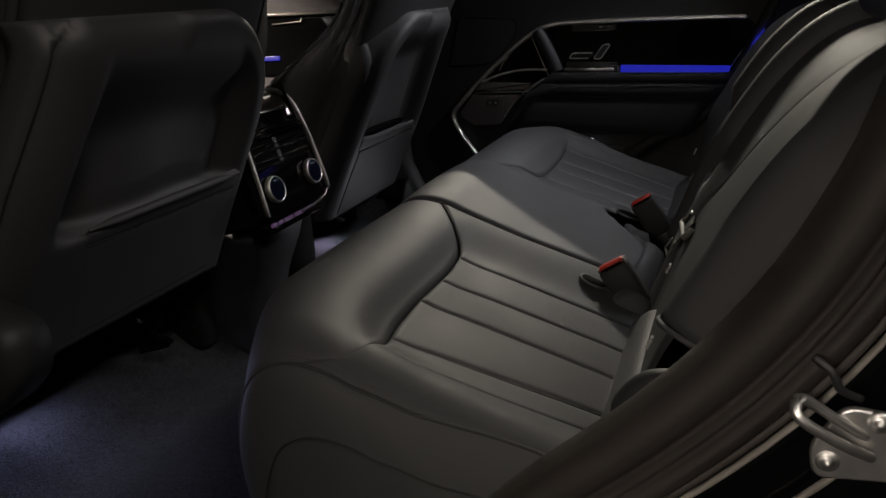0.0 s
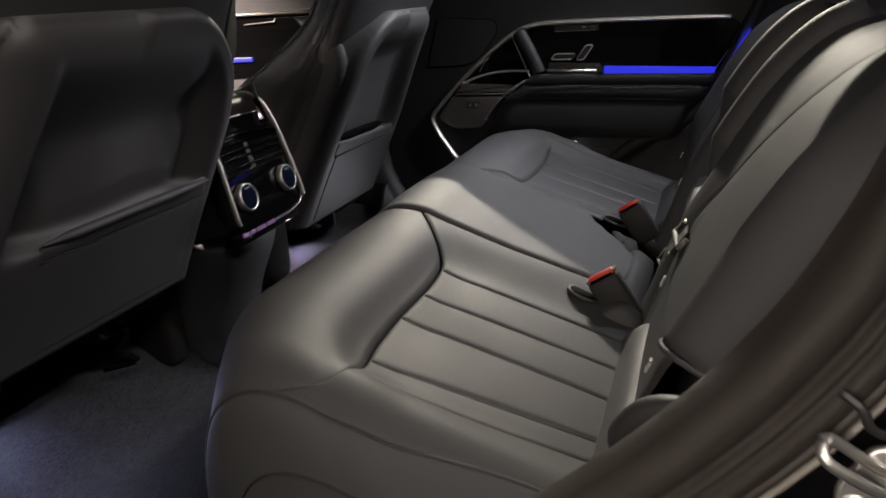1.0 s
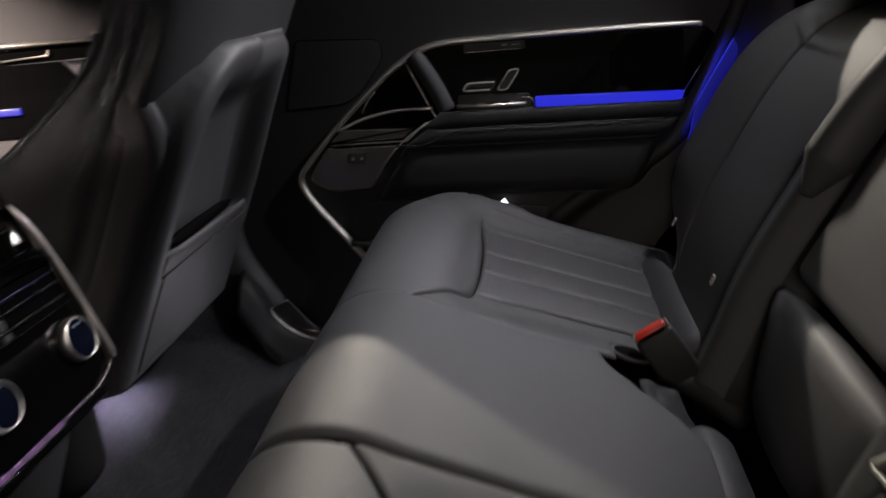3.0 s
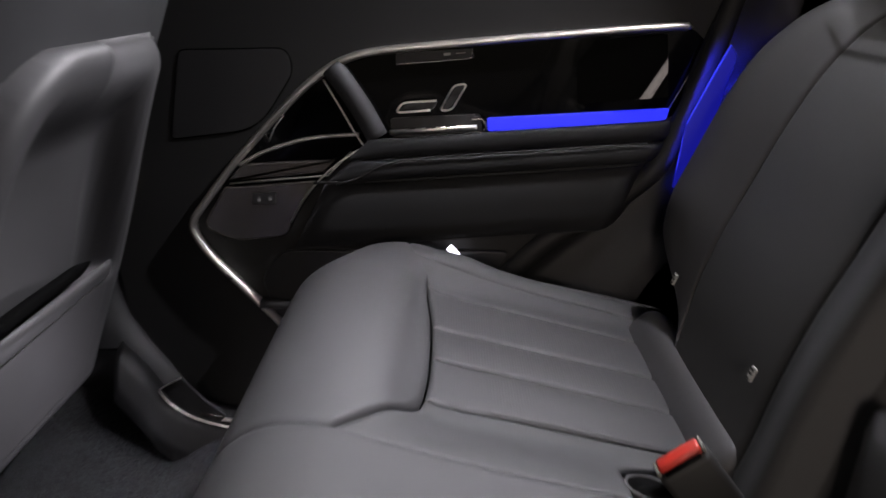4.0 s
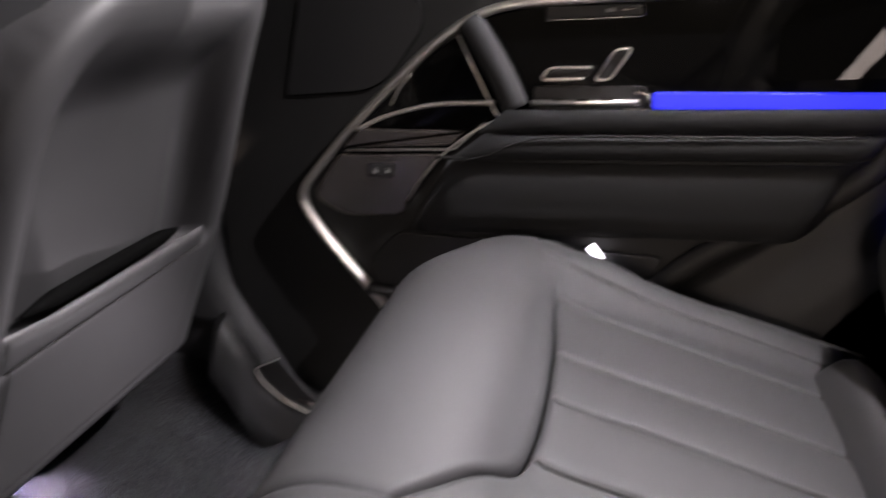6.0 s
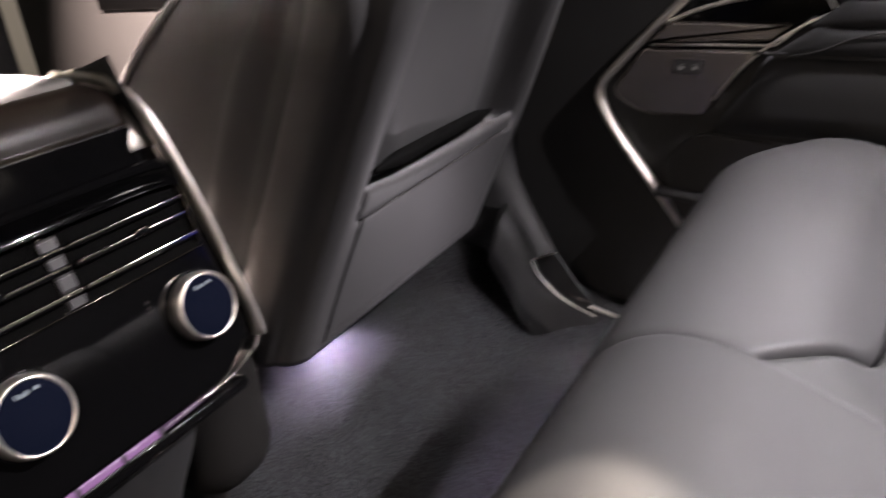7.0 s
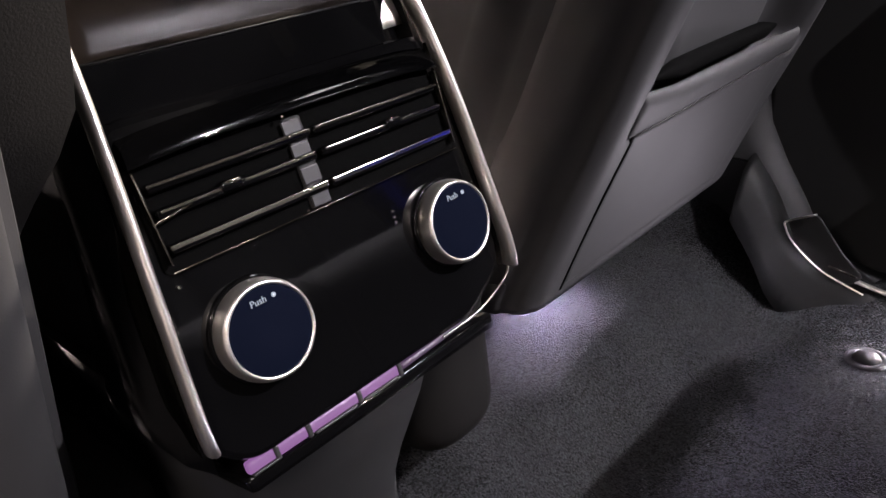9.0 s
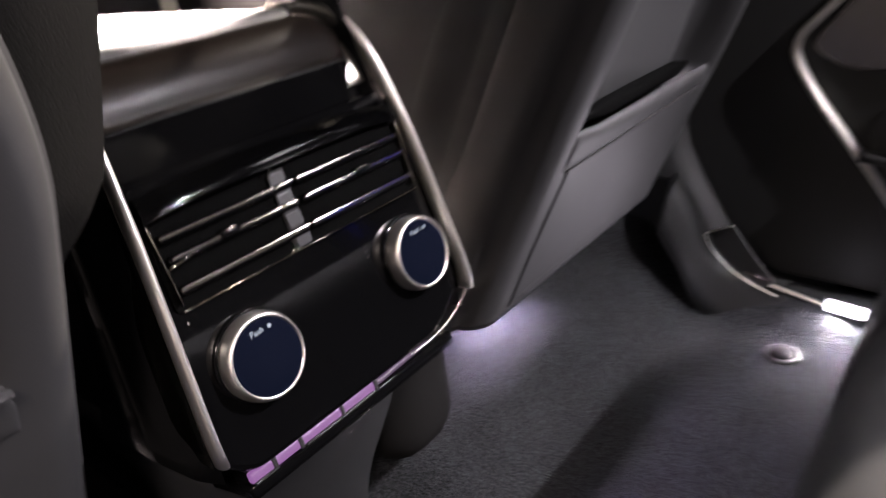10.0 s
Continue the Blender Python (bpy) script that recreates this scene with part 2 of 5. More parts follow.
def rounded(points, radius, n=5):
    """An outline with its corners rounded."""
    out = []
    k = len(points)
    for i in range(k):
        p, a, b = Vector(points[i]), Vector(points[i - 1]), Vector(points[(i + 1) % k])
        r = radius[i] if isinstance(radius, (list, tuple)) else radius
        da, db = (a - p), (b - p)
        r = min(r, da.length * 0.48, db.length * 0.48)
        p0, p1 = p + da.normalized() * r, p + db.normalized() * r
        for j in range(n + 1):
            t = j / n
            q = p0 * (1 - t) ** 2 + p * 2 * t * (1 - t) + p1 * t * t
            out.append((q.x, q.y))
    return out


def lathe(profile, sides=40, m=None):
    """A turned shape from (radius, height) pairs about z."""
    rows = [[(r * math.cos(2 * math.pi * j / sides), r * math.sin(2 * math.pi * j / sides), h) for j in range(sides)] for r, h in profile]
    bm = grid(rows, closed_b=True)
    if m is not None:
        bmesh.ops.transform(bm, matrix=m, verts=bm.verts[:])
    return bm


def smooth01(t):
    t = min(1.0, max(0.0, t))
    return t * t * (3 - 2 * t)


def pad(base, corners, na, nb, round_r=0.012, groove=0.010, crown=0.004, drop=0.0, lift=None):
    """An upholstered panel: base(u, v) gives the seat's surface, corners(a, b) the panel's piece of it. Its rims roll down into the seams."""
    pts = [[None] * (nb + 1) for _ in range(na + 1)]

    def ease(i, n):
        # closer rows near the rims
        t = i / n
        return 0.5 - 0.5 * math.cos(math.pi * t) if n > 5 else t
    A = [ease(i, na) for i in range(na + 1)]
    B = [ease(j, nb) for j in range(nb + 1)]
    flat = [[Vector(base(*corners(a, b))) for b in B] for a in A]
    la = sum((flat[i + 1][nb // 2] - flat[i][nb // 2]).length for i in range(na))
    lb = sum((flat[na // 2][j + 1] - flat[na // 2][j]).length for j in range(nb))
    for i, a in enumerate(A):
        for j, b in enumerate(B):
            du = flat[min(i + 1, na)][j] - flat[max(i - 1, 0)][j]
            dv = flat[i][min(j + 1, nb)] - flat[i][max(j - 1, 0)]
            nrm = du.cross(dv).normalized()
            if lift and nrm.dot(Vector(lift)) < 0:
                nrm = -nrm
            d = min(min(a, 1 - a) * la, min(b, 1 - b) * lb)
            t = max(0.0, 1 - d / round_r)
            off = -(groove(a, b) if callable(groove) else groove) * (1 - math.sqrt(max(0.0, 1 - t * t)))
            off += crown * (math.sin(math.pi * a) * math.sin(math.pi * b)) ** 0.7
            dr = drop(a, b) if callable(drop) else drop
            pts[i][j] = flat[i][j] + nrm * (off - dr)
    return grid(pts)


# ---------------------------------------------------------------- the garage round the car
def build_garage():
    g = -0.50
    whole("ground", box(9, 10, 0.1, 0, pose(0, 0, g - 0.05)), CONCRETE, "grey concrete garage floor under the car", "floor", kind="structure", smooth=False)
    whole("ceiling", box(9, 10, 0.1, 0, pose(0, 0, 3.05)), WALLPAINT, "plain painted garage ceiling", "ceiling", kind="structure", smooth=False)
    for name, sx, sy, x, y in (("wall_north", 9, 0.1, 0, 4.95), ("wall_south", 9, 0.1, 0, -4.95), ("wall_east", 0.1, 9.8, 4.45, 0), ("wall_west", 0.1, 9.8, -4.45, 0)):
        whole(name, box(sx, sy, 3.5, 0, pose(x, y, 1.25)), WALLPAINT, "plain painted garage wall", "wall", kind="structure", smooth=False)


# ---------------------------------------------------------------- body of the car
def build_body():
    # floor pan with carpet: flat footwells and a low tunnel
    pts = []
    for i in range(61):
        x = -1.9 + 2.6 * i / 60
        row = []
        for j in range(81):
            y = -0.74 + 1.48 * j / 80
            z = 0.055 + 0.012 * (1 - smooth01((abs(y) - 0.05) / 0.04)) + 0.085 * smooth01((-x - (0.52 - 0.12 * smooth01((y - 0.02) / 0.16))) / 0.14)
            z += 0.006 * noise.noise((x * 5, y * 5, 0)) + 0.004 * noise.noise((x * 13, y * 11, 3))
            z += 0.05 * smooth01((abs(y) - 0.64) / 0.08)
            row.append((x, y, z))
        pts.append(row)
    whole("floor", grid(pts, thick=0.02), CARPET, "black pile carpet lining the car's footwells", "floor", kind="structure")
    # roof lining, ends and near-side body
    pts = []
    for i in range(13):
        x = -1.7 + 2.7 * i / 12
        pts.append([(x, -0.66 + 1.32 * j / 16, 1.37 - 0.09 * abs(-1 + 2 * j / 16) ** 3 - 0.10 * max(0, abs(x + 0.35) / 1.35) ** 4) for j in range(17)])
    whole("ceiling", grid(pts, thick=0.04), HEADLINER, "dark cloth headlining under the car's roof", "ceiling", kind="structure")
    # outer skins of the two sides, under the windows
    for name, y, x0, x1 in (("wall_far_side", 0.83, -1.75, 1.0), ("wall_near_front", -0.83, -1.75, -0.55), ("wall_near_rear", -0.83, 0.72, 1.0)):
        whole(name, box(x1 - x0, 0.03, 1.12, 0.01, pose((x0 + x1) / 2, y, 0.36)), PAINT, "black painted side of the car body", "car body", kind="structure", smooth=False)
    whole("floor_pan", box(2.7, 1.66, 0.03, 0, pose(-0.38, 0, -0.04)), PAINT, "black floor pan of the car", "car body", kind="structure", smooth=False)
    whole("wall_east", box(0.05, 1.6, 1.34, 0.01, pose(0.98, 0, 0.62)), VINYL, "dark trim closing the car's luggage space", "wall", kind="structure", smooth=False)
    whole("wall_west", box(0.05, 1.5, 0.95, 0.01, pose(-1.75, 0, 0.40)), VINYL, "dark dashboard and bulkhead at the car's front end", "wall", kind="structure", smooth=False)


build_garage()
build_body()


# ---------------------------------------------------------------- rear bench seat
PROFILE = spline([(-0.03, 0, 0.075), (-0.10, 0, 0.135), (-0.135, 0, 0.22), (-0.142, 0, 0.31), (-0.130, 0, 0.38), (-0.108, 0, 0.420), (-0.070, 0, 0.440), (-0.025, 0, 0.438),
                  (0.015, 0, 0.421), (0.046, 0, 0.390), (0.080, 0, 0.373), (0.12, 0, 0.360), (0.20, 0, 0.333), (0.30, 0, 0.299), (0.40, 0, 0.262)], 241)


def dip(p, end):
    """How far the profile dips under the straight line from the nose to its rear part."""
    if not -0.025 < p.x < 0.12:
        return 0.0
    return max(0.0, 0.438 + (end - 0.438) * (p.x + 0.025) / 0.145 - p.z)


def u_of_x(x):
    """Where on the cushion's profile, past the nose, the top reaches x."""
    for i in range(96, 240):
        if PROFILE[i].x >= x:
            f = (x - PROFILE[i - 1].x) / max(1e-6, PROFILE[i].x - PROFILE[i - 1].x)
            return (i - 1 + f) / 240
    return 1.0


def on_profile(u):
    t = min(max(u, 0), 0.99999) * 240
    i = int(t)
    return PROFILE[i].lerp(PROFILE[i + 1], t - i)


def cushion_surface(side):
    def base(u, v):
        p = on_profile(u)
        front = 1 - smooth01((p.x + 0.04) / 0.26)
        x = p.x + front * 0.058 * smooth01((v - 0.50) / 0.18)
        r, y0 = 0.075, 0.600
        s = v - y0
        y, dz = v, 0.0
        if s > 0:
            y, dz = y0 + r * math.sin(s / r), -(r - r * math.cos(s / r))
        top = smooth01((p.z - 0.12) / 0.26)
        # the edges of the place stand higher than its middle
        wi, wo = 1 - smooth01((v - 0.145) / 0.10), smooth01((v - 0.545) / 0.07)
        edge = wi * max(0.022 * smooth01((p.x - 0.06) / 0.06), dip(p, 0.382)) + wo * max(0.016 * smooth01((p.x - 0.06) / 0.06), dip(p, 0.376))
        return (x, side * y, max(0.05, p.z + dz * top + edge - 0.013 * smooth01((v - 0.48) / 0.16) * (1 - smooth01((p.x + 0.02) / 0.10)) * top))
    return base


# where the thigh panel ends: across the seat, and how far back; the outer end turns forward sooner on the far seat
SEAM_INNER = [(0.120, 0, -0.030), (0.145, 0, -0.018), (0.170, 0, 0.001), (0.205, 0, 0.025), (0.235, 0, 0.044), (0.265, 0, 0.052), (0.33, 0, 0.056), (0.43, 0, 0.055)]
SEAM_NEAR = spline(SEAM_INNER + [(0.49, 0, 0.057), (0.54, 0, 0.058), (0.580, 0, 0.052), (0.607, 0, 0.034), (0.630, 0, 0.004), (0.645, 0, -0.030), (0.658, 0, -0.060), (0.700, 0, -0.085)], 160)
SEAM_FAR = spline(SEAM_INNER + [(0.49, 0, 0.050), (0.521, 0, 0.046), (0.548, 0, 0.038), (0.561, 0, 0.027), (0.578, 0, 0.008), (0.597, 0, -0.010), (0.640, 0, -0.038), (0.700, 0, -0.066)], 160)


def build_outer_cushion(seat, side):
    base = cushion_surface(side)
    up = (-0.4, 0, 1)
    back = 0.330
    seam = SEAM_NEAR if side < 0 else SEAM_FAR

    def nose_seam(v):
        """How far back the thigh panel reaches at v."""
        for p, q in zip(seam, seam[1:]):
            if q.x >= v:
                return p.z + (q.z - p.z) * (v - p.x) / max(1e-6, q.x - p.x)
        return seam[-1].z
    (v4, r4), (v5, r5) = ((0.540, 0.506), (0.590, 0.542)) if side < 0 else ((0.532, 0.516), (0.590, 0.578))

    def pipe_v(u):
        p = on_profile(u)
        return 0.668 - (0.032 * smooth01((p.x - 0.03) / 0.25) if u > 0.4 else 0.0)

    def thigh(a, b):
        v = 0.145 + b * 0.507
        u = 0.02 + a * (u_of_x(nose_seam(v)) - 0.02)
        return (u, 0.145 + b * (pipe_v(u) - 0.145))
    body = part("cushion", pad(base, thigh, 110, 64, 0.013, lambda a, b: 0.005 + 0.008 * smooth01((a - 0.80) / 0.1) * (1 - smooth01((b - 0.90) / 0.08)), 0.002, lift=up),
                LEATHER, seat, "padded thigh panel of smooth black leather")
    lines = ((0.264, 0.268), (0.352, 0.345), (0.428, 0.421), (v4, r4))

    def flute(a, b, v0, r0, v1, r1):
        v = (v0 + (r0 - v0) * a) * (1 - b) + (v1 + (r1 - v1) * a) * b
        u0 = u_of_x(nose_seam(v0 * (1 - b) + v1 * b))
        return (u0 + a * (u_of_x(0.325) - u0), v)
    for (v0, r0), (v1, r1) in zip(lines, lines[1:]):
        part("fluted_panel", pad(base, lambda a, b: flute(a, b, v0, r0, v1, r1), 44, 22, 0.007, 0.0045, 0.003, lift=up), LEATHER_HOLED, body, "finely perforated leather flute")
    part("inner_bolster", pad(base, lambda a, b: (u_of_x(nose_seam(0.145 + b * 0.118)) + a * (u_of_x(back if side < 0 else 0.225 + 0.10 * smooth01((b - 0.55) / 0.35)) - u_of_x(nose_seam(0.145 + b * 0.118))), 0.145 + b * 0.118),
                              44, 24, 0.008, 0.005, 0.001, lift=up), LEATHER_SOFT, body)
    def strip(first, a, b):
        lo = v4 + (r4 - v4) * a if first else v5 + (r5 - v5) * a
        v = lo + b * ((v5 + (r5 - v5) * a if first else 0.652) - lo)
        u = u_of_x(nose_seam(v)) + a * (u_of_x(back + 0.02) - u_of_x(nose_seam(v)))
        return (u, v if first else lo + b * (pipe_v(u) - lo))
    for first in (True, False):
        part("outer_bolster" if first else "edge_strip", pad(base, lambda a, b: strip(first, a, b), 44, 16, 0.006, 0.003, 0.001, lift=up), LEATHER_SOFT, body)
    # side panels below the piping, swelling a little
    rim = [Vector(base(0.02 + 0.96 * i / 80, pipe_v(0.02 + 0.96 * i / 80))) for i in range(81)]

    def flank(i, s):
        p = rim[i]
        foot = Vector((0.03 + 0.36 * i / 80, side * 0.690, 0.055))
        q = p.lerp(foot, s)
        out = 0.014 * math.sqrt(max(0.0, 1 - (1 - min(1, s * 4)) ** 2)) + 0.010 * math.sin(math.pi * s)
        return q + Vector((0, side * out, 0))
    n = 150
    dots = [Vector(base(0.30 + 0.66 * i / n, pipe_v(0.30 + 0.66 * i / n) - 0.008)) + Vector((0, 0, 0.0006)) for i in range(n + 1)]
    bm = bmesh.new()
    for p, q in list(zip(dots, dots[1:]))[::2]:
        bm.faces.new([bm.verts.new(p + Vector((0, 0.0006, 0))), bm.verts.new(p - Vector((0, 0.0006, 0))), bm.verts.new(q - Vector((0, 0.0006, 0))), bm.verts.new(q + Vector((0, 0.0006, 0)))])
    bmesh.ops.solidify(bm, geom=bm.faces[:], thickness=0.0008)
    part("stitch_row", bm, STITCH, body, smooth=False)
    part("side_panel", grid([[flank(i, -0.004 + 0.206 * (j / 14) ** 1.5) for j in range(15)] for i in range(81)]), LEATHER_SOFT, body)
    part("lower_side_panel", grid([[flank(i, 0.200 + 0.800 * j / 14) - Vector((0, side * 0.002, 0)) for j in range(15)] for i in range(81)]), LEATHER_SOFT, body)

    part("side_seam", tube([flank(i, 0.201) for i in range(12, 81)], 0.0014, sides=6, up=(0, 1, 0)), STITCH, body)

    def line(f, n=60, lift=0.0):
        out = []
        for i in range(n):
            p = Vector(base(*f(i / (n - 1))))
            out.append(p + Vector((0, 0, lift)))
        return out
    part("piping", tube(line(lambda t: (0.12 + t * 0.85, pipe_v(0.12 + t * 0.85))), 0.0022, sides=6, up=(0.1, 0.3, 1)), STITCH, body, "dark piping along the cushion's edge")
    for v, r in lines + ((v5, r5),):
        x0 = nose_seam(v) + 0.004
        part("stitching", tube(line(lambda t: (u_of_x(x0 + t * (0.32 - x0)), v + (r - v) * t), lift=-0.0022), 0.0013, sides=6, up=(0.1, 0.3, 1)), STITCH, body)
    part("seam", tube(line(lambda t: (u_of_x(nose_seam(0.145 + t * 0.50)), 0.145 + t * 0.50), lift=-0.004), 0.0016, sides=6, up=(0.1, 0.3, 1)), STITCH, body)
    # padded roll that closes the gap to the backrest
    build_roll(seat, side * 0.232, side * 0.575, (0.328, 0.277))


def build_roll(seat, y0, y1, at, k=1.0):
    """A soft boxy roll across the foot of the backrest."""
    pts = []
    for i in range(25):
        a = 0.5 - 0.5 * math.cos(math.pi * i / 24)
        e = max(0.004, (1 - max(0.0, (abs(2 * a - 1) - 0.86) / 0.14) ** 3) ** 0.4)
        ring = []
        for j in range(24):
            th = 2 * math.pi * j / 24
            cx, cz = math.copysign(abs(math.cos(th)) ** 0.6, math.cos(th)), math.copysign(abs(math.sin(th)) ** 0.6, math.sin(th))
            ring.append((at[0] + k * e * (0.022 * cx + 0.032 * cz), y0 + (y1 - y0) * a, at[1] + k * e * (0.034 * cz - 0.018 * cx)))
        pts.append(ring)
    part("rear_roll", grid(pts, closed_b=True), LEATHER, seat, "padded leather roll at the back of the cushion")


def build_centre_cushion(seat):
    def base(u, v):
        p = on_profile(u)
        return (p.x + 0.003, v, p.z + 0.003 + 0.006 * (1 - (v / 0.16) ** 2) + max(0.020 * smooth01((p.x - 0.06) / 0.06), dip(p, 0.380)))
    # the rear edge is cut away in a curve round the far buckle
    rear_u = [u_of_x(0.300 - 0.095 * smooth01((0.292 * j / 36 - 0.144 + 0.030) / 0.175)) for j in range(37)]
    part("centre_cushion", pad(base, lambda a, b: (0.02 + a * (rear_u[round(b * 36)] - 0.02), -0.144 + b * 0.292), 90, 36, 0.010, 0.007, 0.0, lift=(-0.4, 0, 1)), LEATHER,
                seat, "raised smooth black leather middle seat")
    # padded roll and bunched upholstery behind the middle seat
    build_roll(seat, -0.222, 0.036, (0.284, 0.287))
    rows = []
    for i in range(13):
        y = 0.044 + 0.074 * i / 12
        rows.append([(0.246 + (0.056 - 0.012 * (i / 12)) * j / 10 + 0.003 * noise.noise((y * 30, j * 0.5, 1)), y, 0.322 - 0.020 * (j / 10) ** 2 + 0.010 * (i / 12) ** 3 + 0.007 * noise.noise((y * 30, j * 0.4, 5))) for j in range(11)])
    part("rear_tuck", grid(rows, thick=0.006), LEATHER_SOFT, seat, "bunched upholstery tucked behind the middle seat")


BACK = spline([(0.330, 0, 0.290), (0.352, 0, 0.345), (0.372, 0, 0.400), (0.397, 0, 0.456), (0.425, 0, 0.507), (0.466, 0, 0.580), (0.508, 0, 0.640), (0.555, 0, 0.682), (0.610, 0, 0.700), (0.660, 0, 0.695)], 121)


def on_back(h):
    t = min(max(h, 0), 0.99999) * 120
    i = int(t)
    return BACK[i].lerp(BACK[i + 1], t - i)


def back_x(z):
    """The front face of the backrest at height z."""
    for p, q in zip(BACK, BACK[1:]):
        if q.z >= z:
            return p.x + (q.x - p.x) * (z - p.z) / max(1e-6, q.z - p.z)
    return 0.61


def build_backrest(seat, side):
    """One outer backrest: rolls on both sides of a sunk middle, a rounded top and a hard rear."""
    near = side < 0
    v0, v1 = 0.146, 0.685 if near else 0.650
    b0, b1 = (0.72, 0.88) if near else (0.60, 0.84)

    def base(h, v):
        p = on_back(h)
        w = (v - v0) / (v1 - v0)
        e = smooth01((w - 0.5) / 0.5)
        # the outer rim leans in towards the top and the foot
        vv = v - 0.050 * smooth01((h - 0.62) / 0.38) * e - (0.0 if near else 0.060 * (1 - smooth01(h / 0.22)) * e)
        bolster = 0.026 * smooth01((w - b0) / (b1 - b0)) * smooth01((h - 0.05) / 0.3) * (1 - 0.4 * smooth01((h - 0.6) / 0.4)) + 0.016 * smooth01((0.16 - w) / 0.12)
        rim = 0.085 * smooth01((w - 0.86) / 0.14) ** 2
        d = -bolster + rim
        inner = 0.030 * smooth01((0.05 - w) / 0.05) ** 2
        return (p.x + (d + inner) * 0.88, side * vv, p.z - (d + inner) * 0.42)

    def wing_edge(a):
        return 0.205 + 0.165 * smooth01((a - 0.30) / 0.52) if near else v0 + 0.088

    def bolster_edge(a):
        return 0.470 + 0.120 * smooth01((a - 0.02) / 0.45) if near else v0 + 0.320

    def outer_edge(a):
        # below its rounded end the bolster gives way to a slanting edge
        if near:
            return max(bolster_edge(a) + 0.004, 0.452 + 0.094 * min(1.0, a / 0.28) + (v1 - 0.546) * smooth01((a - 0.285) / 0.075))
        return v1 - 0.200 * (1 - smooth01((a - 0.02) / 0.33)) if a < 0.35 else v1
    up = (-1, 0, 0.5)
    main = part("backrest", pad(base, lambda a, b: (a, wing_edge(a) + b * (bolster_edge(a) - wing_edge(a))), 50, 30, 0.010, 0.005, 0.005, lift=up), LEATHER_SOFT, seat, "upright backrest panel of black leather")
    part("inner_wing", pad(base, lambda a, b: (a, v0 + b * (wing_edge(a) - v0)), 50, 20, 0.008, 0.005, 0.001, lift=up), LEATHER_SOFT, main, "rolled inner edge of the backrest")

    def bolster(a, b):
        return (a, bolster_edge(a) + b * (outer_edge(a) - bolster_edge(a)))
    part("side_bolster", pad(base, bolster, 90, 34, 0.010, 0.006, 0.003, lift=up), LEATHER, main, "raised leather side bolster")
    rolls = [on_back(h + (0.96 - h) * i / 30) for h in [0.40 if near else 0.455] for i in range(31)]
    part("inner_roll", tube([(p.x - 0.010, side * 0.148, p.z + 0.006) for p in rolls], 0.023, 0.028, 16, (-0.88, 0, 0.42), 60, True), LEATHER, main, "round leather roll along the middle backrest")
    # wall of the inner edge and hard rear shell that give the backrest its depth
    rows = []
    for i in range(21):
        h = i / 20 * 0.985
        p = on_back(h)
        row = []
        for v, d in ((v0 + 0.001, 0.020), (v0 + 0.001, 0.11), (v1 - 0.10, 0.11), (outer_edge(h) - 0.012 - 0.050 * smooth01((h - 0.62) / 0.38), 0.066)):
            row.append((p.x + d * 0.88, side * v, p.z - d * 0.42))
        rows.append(row)
    part("rear_shell", grid(rows, closed_b=True), VINYL, main)
    for line in (wing_edge, bolster_edge):
        part("seam", tube([Vector(base(0.02 + 0.96 * i / 49, line(0.02 + 0.96 * i / 49))) + Vector((0.004, 0, -0.002)) for i in range(50)], 0.0020, sides=6, up=(1, 0, 0)), STITCH, main)
    if near:
        part("bolster_end", tube([Vector(base(0.285 + 0.075 * t, 0.548 + (v1 - 0.558) * smooth01(t))) + Vector((-0.002, 0, 0)) for t in [i / 15 for i in range(16)]], 0.0030, sides=8, up=(1, 0, 0)), LEATHER, main, "piped end of the bolster")
    part("piping", tube([Vector(base(0.36 + 0.62 * i / 49, v1 - 0.030)) + Vector((0.0005, 0, 0.0)) for i in range(50)], 0.0022, sides=6, up=(1, 0, 0)), STITCH, main)


